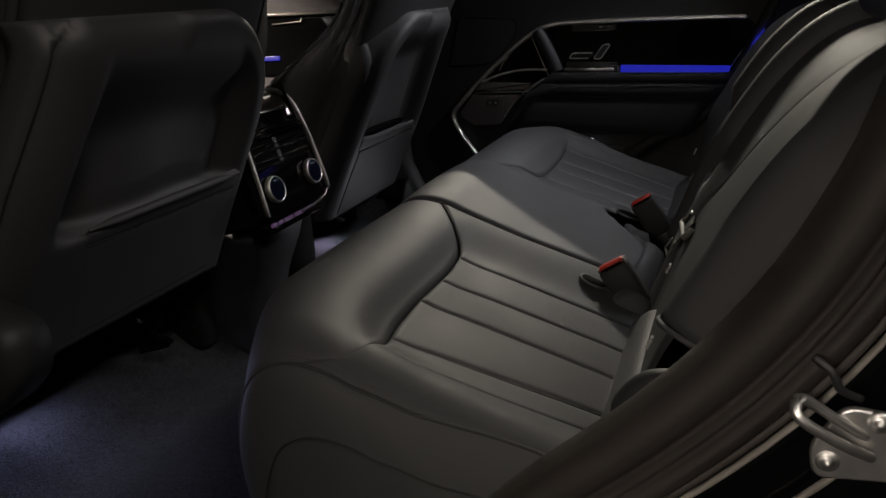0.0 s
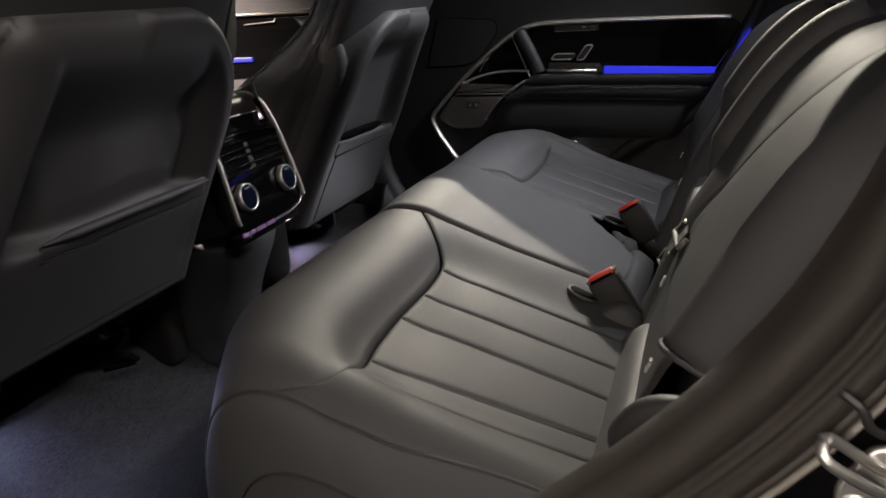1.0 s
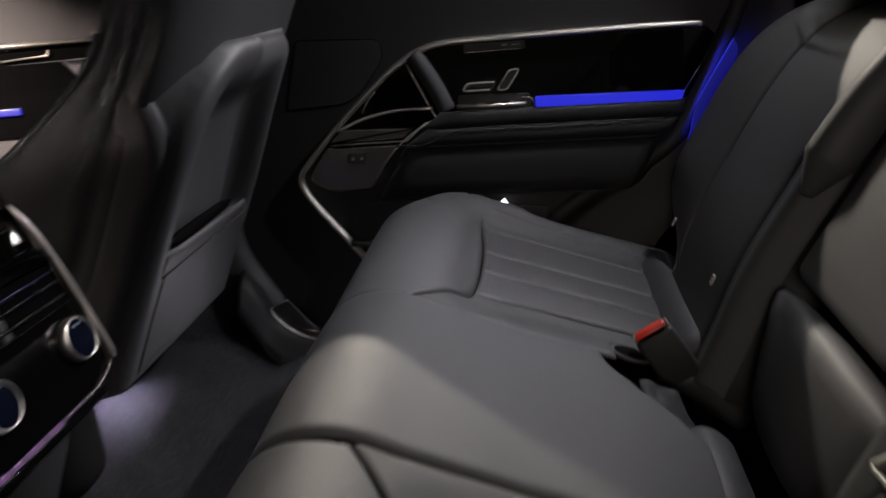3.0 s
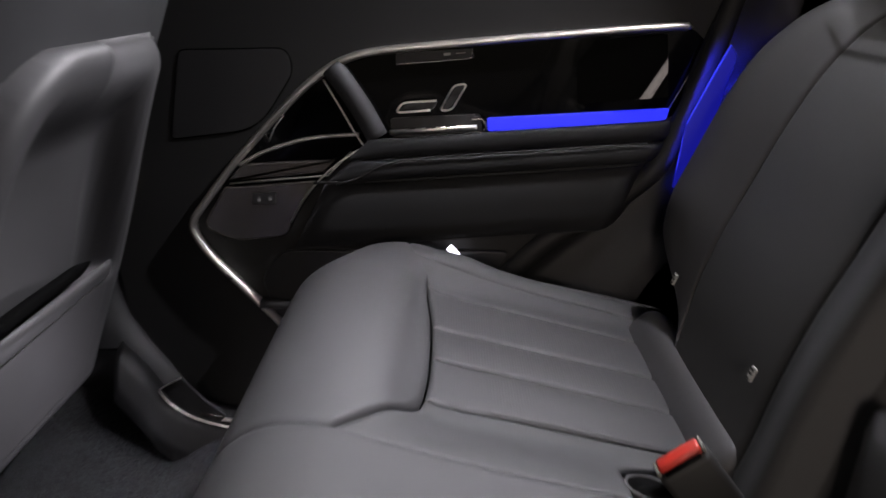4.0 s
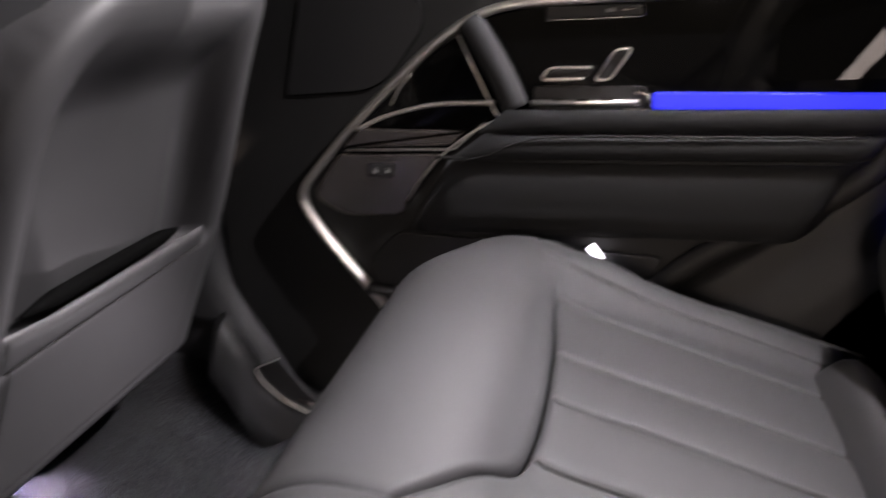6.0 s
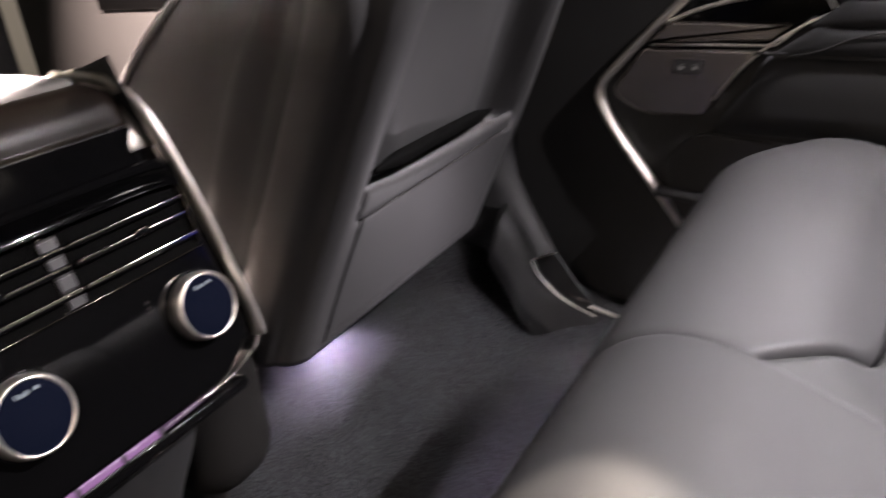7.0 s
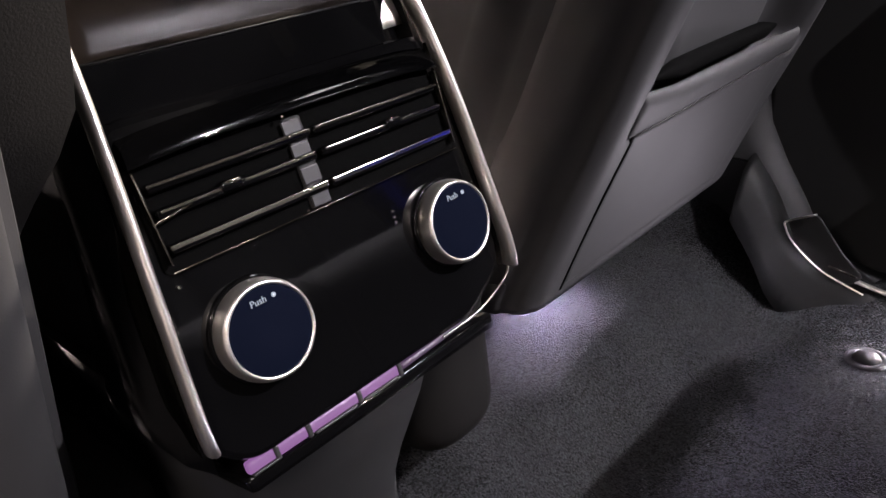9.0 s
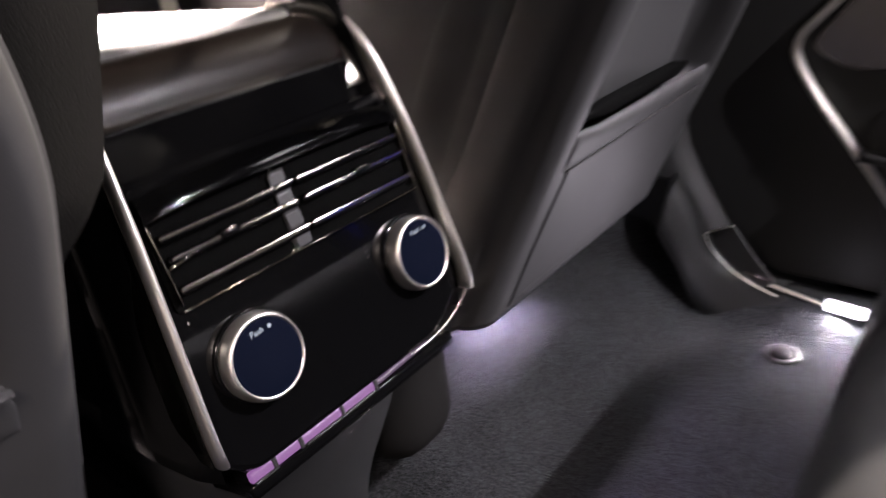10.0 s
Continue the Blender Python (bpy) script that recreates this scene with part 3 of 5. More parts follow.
def build_centre_backrest(seat):
    """The folding middle backrest, sunk between the rolls of the two beside it."""
    def base(h, v):
        p = on_back(h)
        d = 0.004 + 0.020 * smooth01((abs(v) - 0.090) / 0.04) ** 2
        return (p.x + d * 0.88, v, p.z - d * 0.42)
    main = part("centre_backrest", pad(base, lambda a, b: (0.322 + a * 0.518, -0.132 + b * 0.264), 60, 30, 0.016, 0.016, 0.004, lift=(-1, 0, 0.5)), LEATHER, seat, "smooth leather middle backrest that folds as an armrest")
    part("top_panel", pad(base, lambda a, b: (0.842 + a * 0.158, -0.146 + b * 0.292), 20, 24, 0.006, 0.006, 0.002, lift=(-1, 0, 0.5)), LEATHER, main)
    for h in (0.775, 0.842):
        part("fold", tube([Vector(base(h, -0.135 + 0.27 * j / 15)) + Vector((0.000, 0, 0.001)) for j in range(16)], 0.0024, sides=6, up=(1, 0, 0)), STITCH, main)
    rows = []
    for i in range(12):
        h = 0.40 + 0.58 * i / 11
        p = on_back(h)
        rows.append([(p.x + 0.035, -0.142, p.z - 0.02), (p.x + 0.11, -0.142, p.z - 0.05), (p.x + 0.11, 0.142, p.z - 0.05), (p.x + 0.035, 0.142, p.z - 0.02)])
    part("rear_shell", grid(rows, closed_b=True), VINYL, main)
    # soft block below it
    rows = []
    for i in range(15):
        y = -0.168 + 0.288 * i / 14
        e = math.sin(math.pi * (0.04 + 0.92 * i / 14)) ** 0.3
        sec = [(0.428, 0.290), (0.372, 0.286), (0.352, 0.315), (0.358, 0.355), (0.369, 0.395), (0.376, 0.426), (0.386, 0.444), (0.404, 0.448), (0.424, 0.430), (0.436, 0.36)]
        cx, cz = 0.40, 0.36
        rows.append([(cx + (x - cx) * e, y, cz + (z - cz) * (0.75 + 0.25 * e)) for x, z in sec])
    part("lower_block", grid(rows, closed_b=True), LEATHER, seat, "soft leather block under the middle backrest")
    # near-black board put in as the shade of the gap behind the block
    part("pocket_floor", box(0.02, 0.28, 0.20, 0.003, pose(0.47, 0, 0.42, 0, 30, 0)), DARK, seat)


def build_headrest(seat, y, w):
    rows = []
    zc, xc = 0.790, 0.605
    for i in range(21):
        t = math.pi * i / 20
        rows.append([(xc + 0.055 * math.copysign(abs(math.cos(a)) ** 0.6, math.cos(a)) * math.sin(t) ** 0.35 + 0.3 * 0.075 * -math.cos(t),
                      y + w * math.copysign(abs(math.sin(a)) ** 0.6, math.sin(a)) * math.sin(t) ** 0.35, zc - 0.075 * math.cos(t)) for a in [2 * math.pi * j / 28 for j in range(28)]])
    head = part("headrest", grid(rows, closed_b=True), LEATHER, seat, "padded black leather headrest")
    part("seam", tube([(xc - 0.066, y - w * 0.9, zc - 0.02), (xc - 0.071, y, zc - 0.025), (xc - 0.066, y + w * 0.9, zc - 0.02)], 0.002, sides=6, up=(1, 0, 0), n=16), STITCH, head)
    for dy in (-0.05, 0.05):
        part("post", tube([(xc + 0.02, y + dy, 0.68), (xc, y + dy, 0.76)], 0.006, sides=10, up=(1, 0, 0)), CHROME, head, "chromed headrest post")


def build_rear_seat():
    seat = thing("rear_bench_seat", "three-place rear bench seat in plain black leather", "car seat")
    for side in (-1, 1):
        build_outer_cushion(seat, side)
        build_backrest(seat, side)
        build_headrest(seat, side * 0.40, 0.135)
    build_centre_cushion(seat)
    build_centre_backrest(seat)
    build_headrest(seat, 0.0, 0.10)
    # plastic shoulders at the cushion's rear outer corners
    for side in (-1,):
        part("corner_cover", tube([(0.335, side * 0.568, 0.315), (0.347, side * 0.577, 0.356), (0.374, side * 0.587, 0.386), (0.43, side * 0.605, 0.392), (0.49, side * 0.625, 0.385)], 0.018, 0.014, 14, (0, 1, 0), 24, True),
             VINYL, seat, "moulded cover at the cushion's outer corner")
        part("corner_wall", box(0.18, 0.012, 0.16, 0.005, pose(0.46, side * 0.615, 0.300, 0, -8, side * 10)), PLASTIC, seat)
    # anchor labels sewn on the backrests
    for y, z, d in ((-0.545, 0.412, 0.016), (-0.305, 0.405, 0.015), (0.255, 0.392, 0.013), (0.484, 0.395, 0.021)):
        tag = part("anchor_label", box(0.003, 0.009, 0.014, 0.001, pose(back_x(z) - d, y, z, 0, 25, 0)), LABEL, seat, "small white woven anchor label", smooth=False)
        for dz in (-0.004, 0.001, 0.005):
            part("print", box(0.0008, 0.006, 0.0018, 0, pose(back_x(z + dz) - d - 0.0020, y, z + dz, 0, 25, 0)), STITCH, tag, smooth=False)


def build_buckle(y, near):
    """A belt buckle: black housing, slot, red push button with two pale rims, on a stalk."""
    b = thing("seat_belt_buckle", "black seat belt buckle with a red button between cushion and backrest", "seat belt buckle", group="buckles of the rear bench")
    ux = Vector((0.85, 0, 0.53)).normalized()
    down = Vector((0.53, 0, -0.85)).normalized()
    c = Vector((0.268, y, 0.362))
    m = Matrix((( ux.x, 0, -down.x, c.x), (0, 1, 0, c.y), (ux.z, 0, -down.z, c.z), (0, 0, 0, 1)))
    part("housing", box(0.048, 0.024, 0.075, 0.006, m @ pose(0, 0, -0.0395)), SEAL, b, "black plastic buckle housing")
    part("button", box(0.040, 0.015, 0.008, 0.003, m @ pose(0, 0.001, 0.001)), RED, b, "red push button")
    for dx in (-0.0215, 0.0215):
        part("button_rim", box(0.003, 0.016, 0.006, 0.001, m @ pose(dx, 0.001, 0.0)), PALE, b)
    part("slot", box(0.034, 0.003, 0.003, 0, m @ pose(0, -0.009, -0.001)), DARK, b)
    part("stalk", tube([m @ Vector((0.0, 0, -0.07)), m @ Vector((0.012, 0, -0.12)), m @ Vector((0.03, 0, -0.17))], 0.017, 0.008, 10, (0, 1, 0), 8), PLASTIC, b)
    # moulded well in the cushion in front of it; its shaded hollow is a near-black disc
    wm = pose(0.244, y - 0.002, 0.3335, 0, 20, 0) @ Matrix.Diagonal((1.0, 0.72, 1, 1))
    well = part("well", lathe([(0.0, 0.0005), (0.022, 0.0005), (0.024, -0.004)], 28, wm), DARK, b, "near-black disc set as the shaded hollow of the well")
    part("well_rim", lathe([(0.021, -0.003), (0.022, 0.0012), (0.0245, 0.0016), (0.026, -0.003)], 28, wm), VINYL, well)
    return b


def build_belt_tongue():
    """The middle belt's latch plate, hanging in its pale holder at the foot of the backrest."""
    t = thing("seat_belt_tongue", "steel latch plate of the middle belt in a pale plastic holder", "seat belt")
    bar = [(0.379, -0.188, 0.446), (0.368, -0.185, 0.435), (0.367, -0.188, 0.432), (0.374, -0.255, 0.432), (0.375, -0.259, 0.434), (0.385, -0.261, 0.446)]
    part("holder", tube(bar, 0.0048, 0.0030, 10, (0.6, 0, 0.8)), PALE, t, "pale plastic holder with turned ends")
    part("holder_tip", box(0.004, 0.010, 0.005, 0.0015, pose(0.380, -0.190, 0.449, 0, 25, 0)), STEEL, t)
    part("latch_side", tube([(0.347, -0.216, 0.402), (0.357, -0.219, 0.419)], 0.0024, 0.0012, 8, (0.8, 0, -0.5)), PALE, t)
    part("latch_side", tube([(0.351, -0.226, 0.396), (0.362, -0.231, 0.415)], 0.0028, 0.0012, 8, (0.8, 0, -0.5)), PALE, t)
    part("latch_end", tube([(0.347, -0.215, 0.402), (0.351, -0.227, 0.396)], 0.0016, sides=8, up=(0.8, 0, -0.5)), STEEL, t, "bright end of the latch plate")
    part("latch_shoulder", box(0.003, 0.009, 0.004, 0.001, pose(0.362, -0.238, 0.418, 0, 25, 0)), PALE, t)
    part("strap", tube([(0.358, -0.222, 0.412), (0.372, -0.222, 0.432), (0.384, -0.222, 0.448)], 0.020, 0.0014, 10, (0.8, 0, -0.5), 8), BELT, t, "dark woven belt webbing")


# ---------------------------------------------------------------- front seats
def seat_back_x(z):
    return -0.412 + 0.53 * (z - 0.46) - 0.35 * max(0, z - 0.74) ** 2 + 0.10 * max(0.0, 0.40 - z) ** 1.5


def build_front_seat(side):
    seat = thing("front_seat", "black leather front seat with a padded back shell and map pocket", "car seat", group="front seats")
    yc = 0.425 if side > 0 else -0.388
    seat.location = (0.020, 0, -0.010) if side > 0 else (0, 0, 0.020)

    def inner(z):
        """How much wider the near seat is towards the tunnel, low down, and narrower high up."""
        return 0.0 if side > 0 else 0.023 + 0.012 * smooth01((0.50 - z) / 0.12) - 0.050 * smooth01((z - 0.60) / 0.26)

    def bulge(z):
        """The near seat's bolster swells towards the console."""
        return 0.0 if side > 0 else 0.042 * smooth01((z - 0.46) / 0.08) * (1 - smooth01((z - 0.66) / 0.12))
    rows = []
    ring = [(0.006, 0), (0.004, 0.45), (0.0, 0.70), (-0.016, 0.84), (-0.032, 0.945), (-0.048, 0.966), (-0.062, 0.958), (-0.068, 0.945), (-0.076, 0.966), (-0.088, 0.984), (-0.100, 0.974), (-0.107, 0.952), (-0.130, 0.975), (-0.16, 1.0), (-0.195, 0.995), (-0.222, 0.95), (-0.228, 0.87),
            (-0.205, 0.76), (-0.17, 0.62), (-0.155, 0.40), (-0.15, 0.0)]
    full = ring + [(x, -y) for x, y in ring[-2:0:-1]]
    for i in range(41):
        h = i / 40
        z = 0.270 + h * 0.750
        xb = seat_back_x(z) - 0.012
        k = 1 - 0.30 * smooth01((z - 0.80) / 0.22)
        end = math.sqrt(max(0.02, 1 - max(0.0, (h - 0.90) / 0.10) ** 2)) * math.sqrt(max(0.1, 1 - max(0.0, (0.05 - h) / 0.05) ** 2))
        depth = (0.275 - 0.155 * smooth01((z - 0.55) / 0.21)) * end
        f = max(0.2, (depth - 0.06) / 0.168)
        wide = 0.236 * k * (0.94 + 0.06 * smooth01(h / 0.3))
        sink = 0.019 * (1 - smooth01((z - 0.66) / 0.06))
        rows.append([(xb + (x - sink * smooth01((0.80 - abs(y)) / 0.10) if x > -0.03 else x if x > -0.06 else -0.06 + (x + 0.06) * f), yc + side * y * (wide + (0.45 * inner(z) + (bulge(z) if x < -0.03 else 0.0) if y < 0 else 0.0)), z) for x, y in full])
    body = part("backrest", grid(rows, closed_b=True), LEATHER_SOFT, seat, "bolstered black leather backrest")
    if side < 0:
        # shade on the side towards the console, laid on as a dark sheet
        part("tunnel_shade", grid([[Vector(p) + Vector((0.002, 0.002, 0)) for p in row[27:38]] for row in rows[3:34]]), SHADE_BLACK, body, "near-black sheet set as shade on the backrest's side towards the console")

    near = side < 0
    top, seam_z, lip_z, foot = 0.745, 0.444, 0.470, 0.293

    def rims(z):
        """Where the hard shell ends towards the tunnel and towards the door."""
        if near:
            return 0.160 + 0.060 * smooth01((z - 0.54) / 0.24), 0.665 - 0.050 * smooth01((z - 0.45) / 0.30)
        return 0.208, 0.648 - 0.070 * smooth01((z - 0.40) / 0.34)

    def shell(z, w, out=0.0):
        """A point of the back face: w from -1 (towards the tunnel) to 1 (towards the door)."""
        a, b = rims(z)
        return (seat_back_x(z) + out, side * (a + (b - a) * (w + 1) / 2), z)

    def depth_at(z, w):
        """The moulded shell: a rolled border, a steep step and a soft hollow above the pocket."""
        a, b = rims(z)
        dx, dz, r = (1 - abs(w)) / 2 * (b - a), top - z, 0.130 if w < 0 else 0.045
        ed = r - math.hypot(r - dx, r - dz) if dx < r and dz < r else min(dx, dz)
        if ed <= 0:
            return -0.004 + 2.0 * ed
        out = 0.024
        r = 0.026 if w < 0 else 0.070
        if ed < r:
            out -= (0.028 if w < 0 else 0.046) * (1 - math.sqrt(max(0.0, 1 - (1 - ed / r) ** 2)))
        ed = min(ed, 0.018 + 0.40 * dz, 1.0 if w < 0 else max(0.0, dx - 0.030))
        h = smooth01((ed - 0.032) / (0.050 if near else 0.030)) * smooth01((z - 0.440) / 0.02 if not near else (z - 0.456) / 0.03)
        out -= h * (0.044 - 0.018 * smooth01((ed - 0.070) / 0.06) - 0.003 * math.cos(w * 7.5 + 0.8 * math.sin(z * 8)))
        return out
    rows = []
    flank = ((0.0, -0.004), (-0.020, -0.010), (-0.042, -0.012), (-0.058, -0.009), (-0.066, 0.004))
    for i in range(74):
        z = foot - 0.012 + (top - foot + 0.012) * min(1.0, i / 70)
        cap = -0.022 * max(0, i - 70)
        row = []
        for d, dy in flank[::-1]:
            p = shell(z, -1, depth_at(z, -1) + d + cap)
            row.append((p[0], p[1] + side * dy, p[2]))
        for k in range(73):
            w = -1 + 2 * (0.5 - 0.5 * math.cos(math.pi * (k / 72))) if k in (0, 72) else -math.cos(math.pi * (0.06 + 0.88 * k / 72)) / math.cos(math.pi * 0.06) * 0.995
            row.append(shell(z, w, depth_at(z, w) + cap))
        for d, dy in flank:
            p = shell(z, 1, depth_at(z, 1) + d + cap)
            row.append((p[0], p[1] - side * dy, p[2]))
        if i == 0:
            rows.append([(x - 0.07, y, z - 0.004) for x, y, z in row])
        rows.append(row)
    part("back_shell", grid(rows), SHELL, body, "moulded rear shell with a rolled border round a hollow")

    # map pocket: one stiff panel with a rounded outer foot, whose upper lip stands off the hollow
    def span(z, b):
        a, c = rims(z)
        lo, hi = 0.046 / (c - a) * 2 - 1, 1 - (0.130 if near else 0.088) / (c - a) * 2
        return lo + (hi - lo) * b

    def pocket_at(a, b):
        z = foot + a * (seam_z - foot)
        return (z, span(z, b))
    pocket = part("map_pocket", pad(lambda z, w: shell(z, w, 0.0245), pocket_at, 26, 44, 0.005, 0.004, 0.0, lift=(1, 0, 0)),
                  SHELL, body, "stiff map pocket with a padded upper lip")

    def lip_at(a, b):
        z = seam_z + 0.0005 + a * (lip_z + 0.006 * (1 - smooth01(b / 0.25)) - 0.006 * b - seam_z)
        return (z, span(z, -0.035 + 1.035 * b))
    part("lip", pad(lambda z, w: shell(z, w, 0.0256), lip_at, 12, 44, 0.008, lambda a, b: 0.0015 + 0.0045 * smooth01((a - 0.5) / 0.3), 0.001, lift=(1, 0, 0)), SHELL, pocket, "padded upper lip")
    if not near:
        part("lip_back", tube([shell(lip_z - 0.006 - 0.004 * b, span(lip_z, b), 0.019) for b in (0.02, 0.15, 0.5, 0.85, 0.98)], 0.0045, 0.008, 8, (0, 0, 1), 30, True), SHELL, pocket)
        # mouth and side gaps of the pocket: their shade is modelled as near-black tubes
        part("pocket_mouth", tube([shell(lip_z + 0.012 - 0.010 * b ** 2, span(lip_z, b), 0.008 - 0.006 * b) for b in (0.07, 0.12, 0.3, 0.6, 0.92)], 0.008, 0.0085, 8, (0, 0, 1), 24, True), DARK, pocket, "near-black roll set as the shade in the pocket's mouth")
        part("pocket_edge", tube([shell(z, span(z, 0.0) - 0.004, 0.0235) for z in (foot, 0.33, 0.37, 0.41, seam_z)], 0.0017, sides=6, up=(1, 0, 0)), DARK, pocket, "near-black line set as the shaded gap along the pocket")
    else:
        part("lip_roll", tube([shell(lip_z + 0.002 - 0.003 * b, span(lip_z, b), 0.0265 - 0.004 * b) for b in (-0.03, 0.03, 0.2, 0.5, 0.8, 1.0)], 0.0085, 0.0065, 12, (0, 0, 1), 40, True), SHELL, pocket, "rounded roll along the pocket's lip")
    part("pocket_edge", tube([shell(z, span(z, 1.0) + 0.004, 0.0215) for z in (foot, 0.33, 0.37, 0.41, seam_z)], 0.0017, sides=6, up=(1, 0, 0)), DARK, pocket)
    part("pocket_hem", tube([shell(seam_z, span(seam_z, b), 0.0246) for b in (0.0, 0.33, 0.66, 1.0)], 0.0009, sides=6, up=(0, 0, 1)), STITCH, pocket)
    for s in (-1, 1):
        zs = [0.40 + 0.012 * i for i in range(32)]

        def edge(z, back, y):
            depth = 0.275 - 0.155 * smooth01((z - 0.55) / 0.21)
            f = max(0.2, (depth - 0.06) / 0.168)
            return (seat_back_x(z) - 0.012 - 0.06 - (back - 0.06) * f, yc + s * y * 0.236, z)
        part("piping", tube([edge(z, 0.205, 0.998) for z in zs], 0.0040, sides=8, up=(0, 1, 0)), LEATHER, body, "raised piping along the bolster")
        part("seam", tube([edge(z, 0.100, 0.956) for z in zs], 0.0020, sides=6, up=(0, 1, 0)), STITCH, body)
    # cushion, side covers and rails
    rows = []
    for i in range(21):
        x = -0.56 - 0.44 * i / 20
        e = math.sqrt(max(0.05, 1 - max(0.0, (i - 16) / 4) ** 2))
        rows.append([(x, yc + 0.225 * math.copysign(abs(math.cos(a)) ** 0.5, math.cos(a)),
                      0.325 + 0.02 * i / 20 + 0.055 * e * math.copysign(abs(math.sin(a)) ** 0.6, math.sin(a)) + 0.02 * abs(math.cos(a)) * (math.sin(a) > 0)) for a in [2 * math.pi * j / 24 for j in range(24)]])
    part("cushion", grid(rows, closed_b=True), LEATHER_SOFT, seat)
    for s in (-1, 1):
        edge_line = [(-0.495, 0.345), (-0.525, 0.285), (-0.57, 0.222), (-0.63, 0.185), (-0.70, 0.175), (-0.98, 0.175), (-0.98, 0.330), (-0.60, 0.385), (-0.51, 0.40)]
        part("side_cover", plate(rounded(edge_line, 0.03), 0.030, 0.012, pose(0, yc + s * 0.224 + 0.015, 0, 90, 0, 0)), PLASTIC, seat, "black plastic cover along the seat's side")
    for s in (-1, 1):
        rail = part("seat_rail", box(0.32, 0.040, 0.030, 0.004, pose(-0.83, yc + s * 0.18, 0.165)), PLASTIC, seat, "black steel seat rail")
        part("bolt", lathe([(0, 0.006), (0.008, 0.006), (0.010, 0.0), (0.010, -0.01)], 12, pose(-0.665, yc + s * 0.18, 0.165, 0, 90, 0)), STEEL, rail)
        part("bracket", box(0.30, 0.016, 0.10, 0.006, pose(-0.76, yc + s * 0.18, 0.215)), PLASTIC, seat)
    if side < 0:
        part("wiring", tube([(-0.58, yc + 0.10, 0.24), (-0.56, yc + 0.13, 0.20), (-0.575, yc + 0.11, 0.17), (-0.56, yc + 0.14, 0.145), (-0.60, yc + 0.10, 0.142)], 0.008, sides=8, up=(0, 0, 1), n=24), DARK, seat, "black cable loom under the seat")


# ---------------------------------------------------------------- middle console
def con_x(z):
    return -0.398 - 0.26 * (z - 0.36)


def build_console():
    con = thing("centre_console", "gloss black rear console with vents, two climate dials and satin trims", "console")
    # face frame: local x to the right of the car, local y up the face, local z to the rear
    m = Matrix.Translation((con_x(0.36), 0.002, 0.372)) @ Matrix(((0, -0.2517, 0.9678, 0), (1, 0, 0, 0), (0, 0.9678, 0.2517, 0), (0, 0, 0, 1)))
    # core of the console, going forward between the seats
    rows = []
    for i in range(15):
        t = i / 14
        x = con_x(0.36) - 0.012 - 1.1 * t
        top = 0.585
        w = 0.096 + 0.01 * t
        ring = [(-w + 0.02, 0.335), (-w, 0.36), (-w, 0.50), (-w + 0.015, top - 0.012), (-w + 0.04, top), (w - 0.04, top), (w - 0.015, top - 0.012), (w, 0.50), (w, 0.36), (w - 0.02, 0.335)]
        rows.append([(x - 0.26 * max(0, z - 0.36) * (1 - t), y, z) for y, z in ring])
    part("core", grid(rows, closed_b=True), PLASTIC, con, "padded dark sides of the console")
    # gloss face
    face = [(-0.096, -0.009), (-0.116, 0.008), (-0.110, 0.13), (-0.104, 0.172), (0.104, 0.172), (0.110, 0.13), (0.117, 0.014), (0.074, -0.009)]
    part("fascia", plate(rounded(face, [0.01, 0.02, 0.03, 0.01, 0.01, 0.03, 0.02, 0.01]), 0.010, 0.004, m @ pose(0, 0, -0.006)), GLOSS, con, "piano black fascia", smooth=False)
    # hood over the vents, a glossy lip that curls forward under the lid
    rows = []
    for i in range(17):
        t = i / 16
        a = t * math.pi * 0.5
        u = 0.1515 + 0.0185 * math.sin(a)
        d = 0.0125 - 0.022 * (1 - math.cos(a))
        w = 0.101 - 0.004 * t
        rows.append([m @ Vector((w * (-1 + 2 * j / 16), u - 0.003 * (-1 + 2 * j / 16) ** 4, d)) for j in range(17)])
    part("hood", grid(rows, thick=0.004), GLOSS, con, "glossy curved lip above the vents")
    # lid with a padded top
    part("armrest_lid", box(0.64, 0.182, 0.050, 0.012, pose(-0.810, 0.002, 0.575), 4), LEATHER, con, "padded leather armrest lid")
    rows = []
    for i in range(21):
        a = (i / 20) * math.pi * 0.5
        v, d = 0.2005 + 0.0385 * math.sin(a) ** 0.9, -0.010 - 0.026 * (1 - math.cos(a)) ** 1.2
        w = 0.0945 - 0.020 * (1 - math.sqrt(max(0.0, 1 - (max(0.0, v - 0.212) / 0.028) ** 2)))
        rows.append([m @ Vector((w * (-1 + 2 * j / 20), v, d)) for j in range(21)])
    part("lid_front", grid(rows, thick=0.004), SATIN, con, "satin black end of the armrest lid")
    part("lid_joint", tube([m @ Vector((u, 0.1995, -0.0105)) for u in (-0.094, 0, 0.094)], 0.0006, sides=6, up=(0, 0, 1)), SEAL, con)
    part("chin_line", tube([m @ Vector(p) for p in ((0.1168, 0.012, 0.006), (0.113, 0.004, 0.005), (0.098, -0.003, 0.0045), (0.076, -0.0085, 0.004), (0.045, -0.0095, 0.004))], 0.0009, sides=6, up=(0, 0, 1), n=30), BRUSHED, con, "thin metal line along the fascia's chin")
    part("upper_panel", plate([(-0.100, 0.160), (0.100, 0.160), (0.0945, 0.1985), (-0.0945, 0.1985)], 0.004, 0, m @ pose(0, 0, -0.014)), GLOSS, con, "black panel under the lid", smooth=False)
    # satin trims down both sides
    for s in (-1, 1):
        k = 1.0 if s > 0 else 0.985
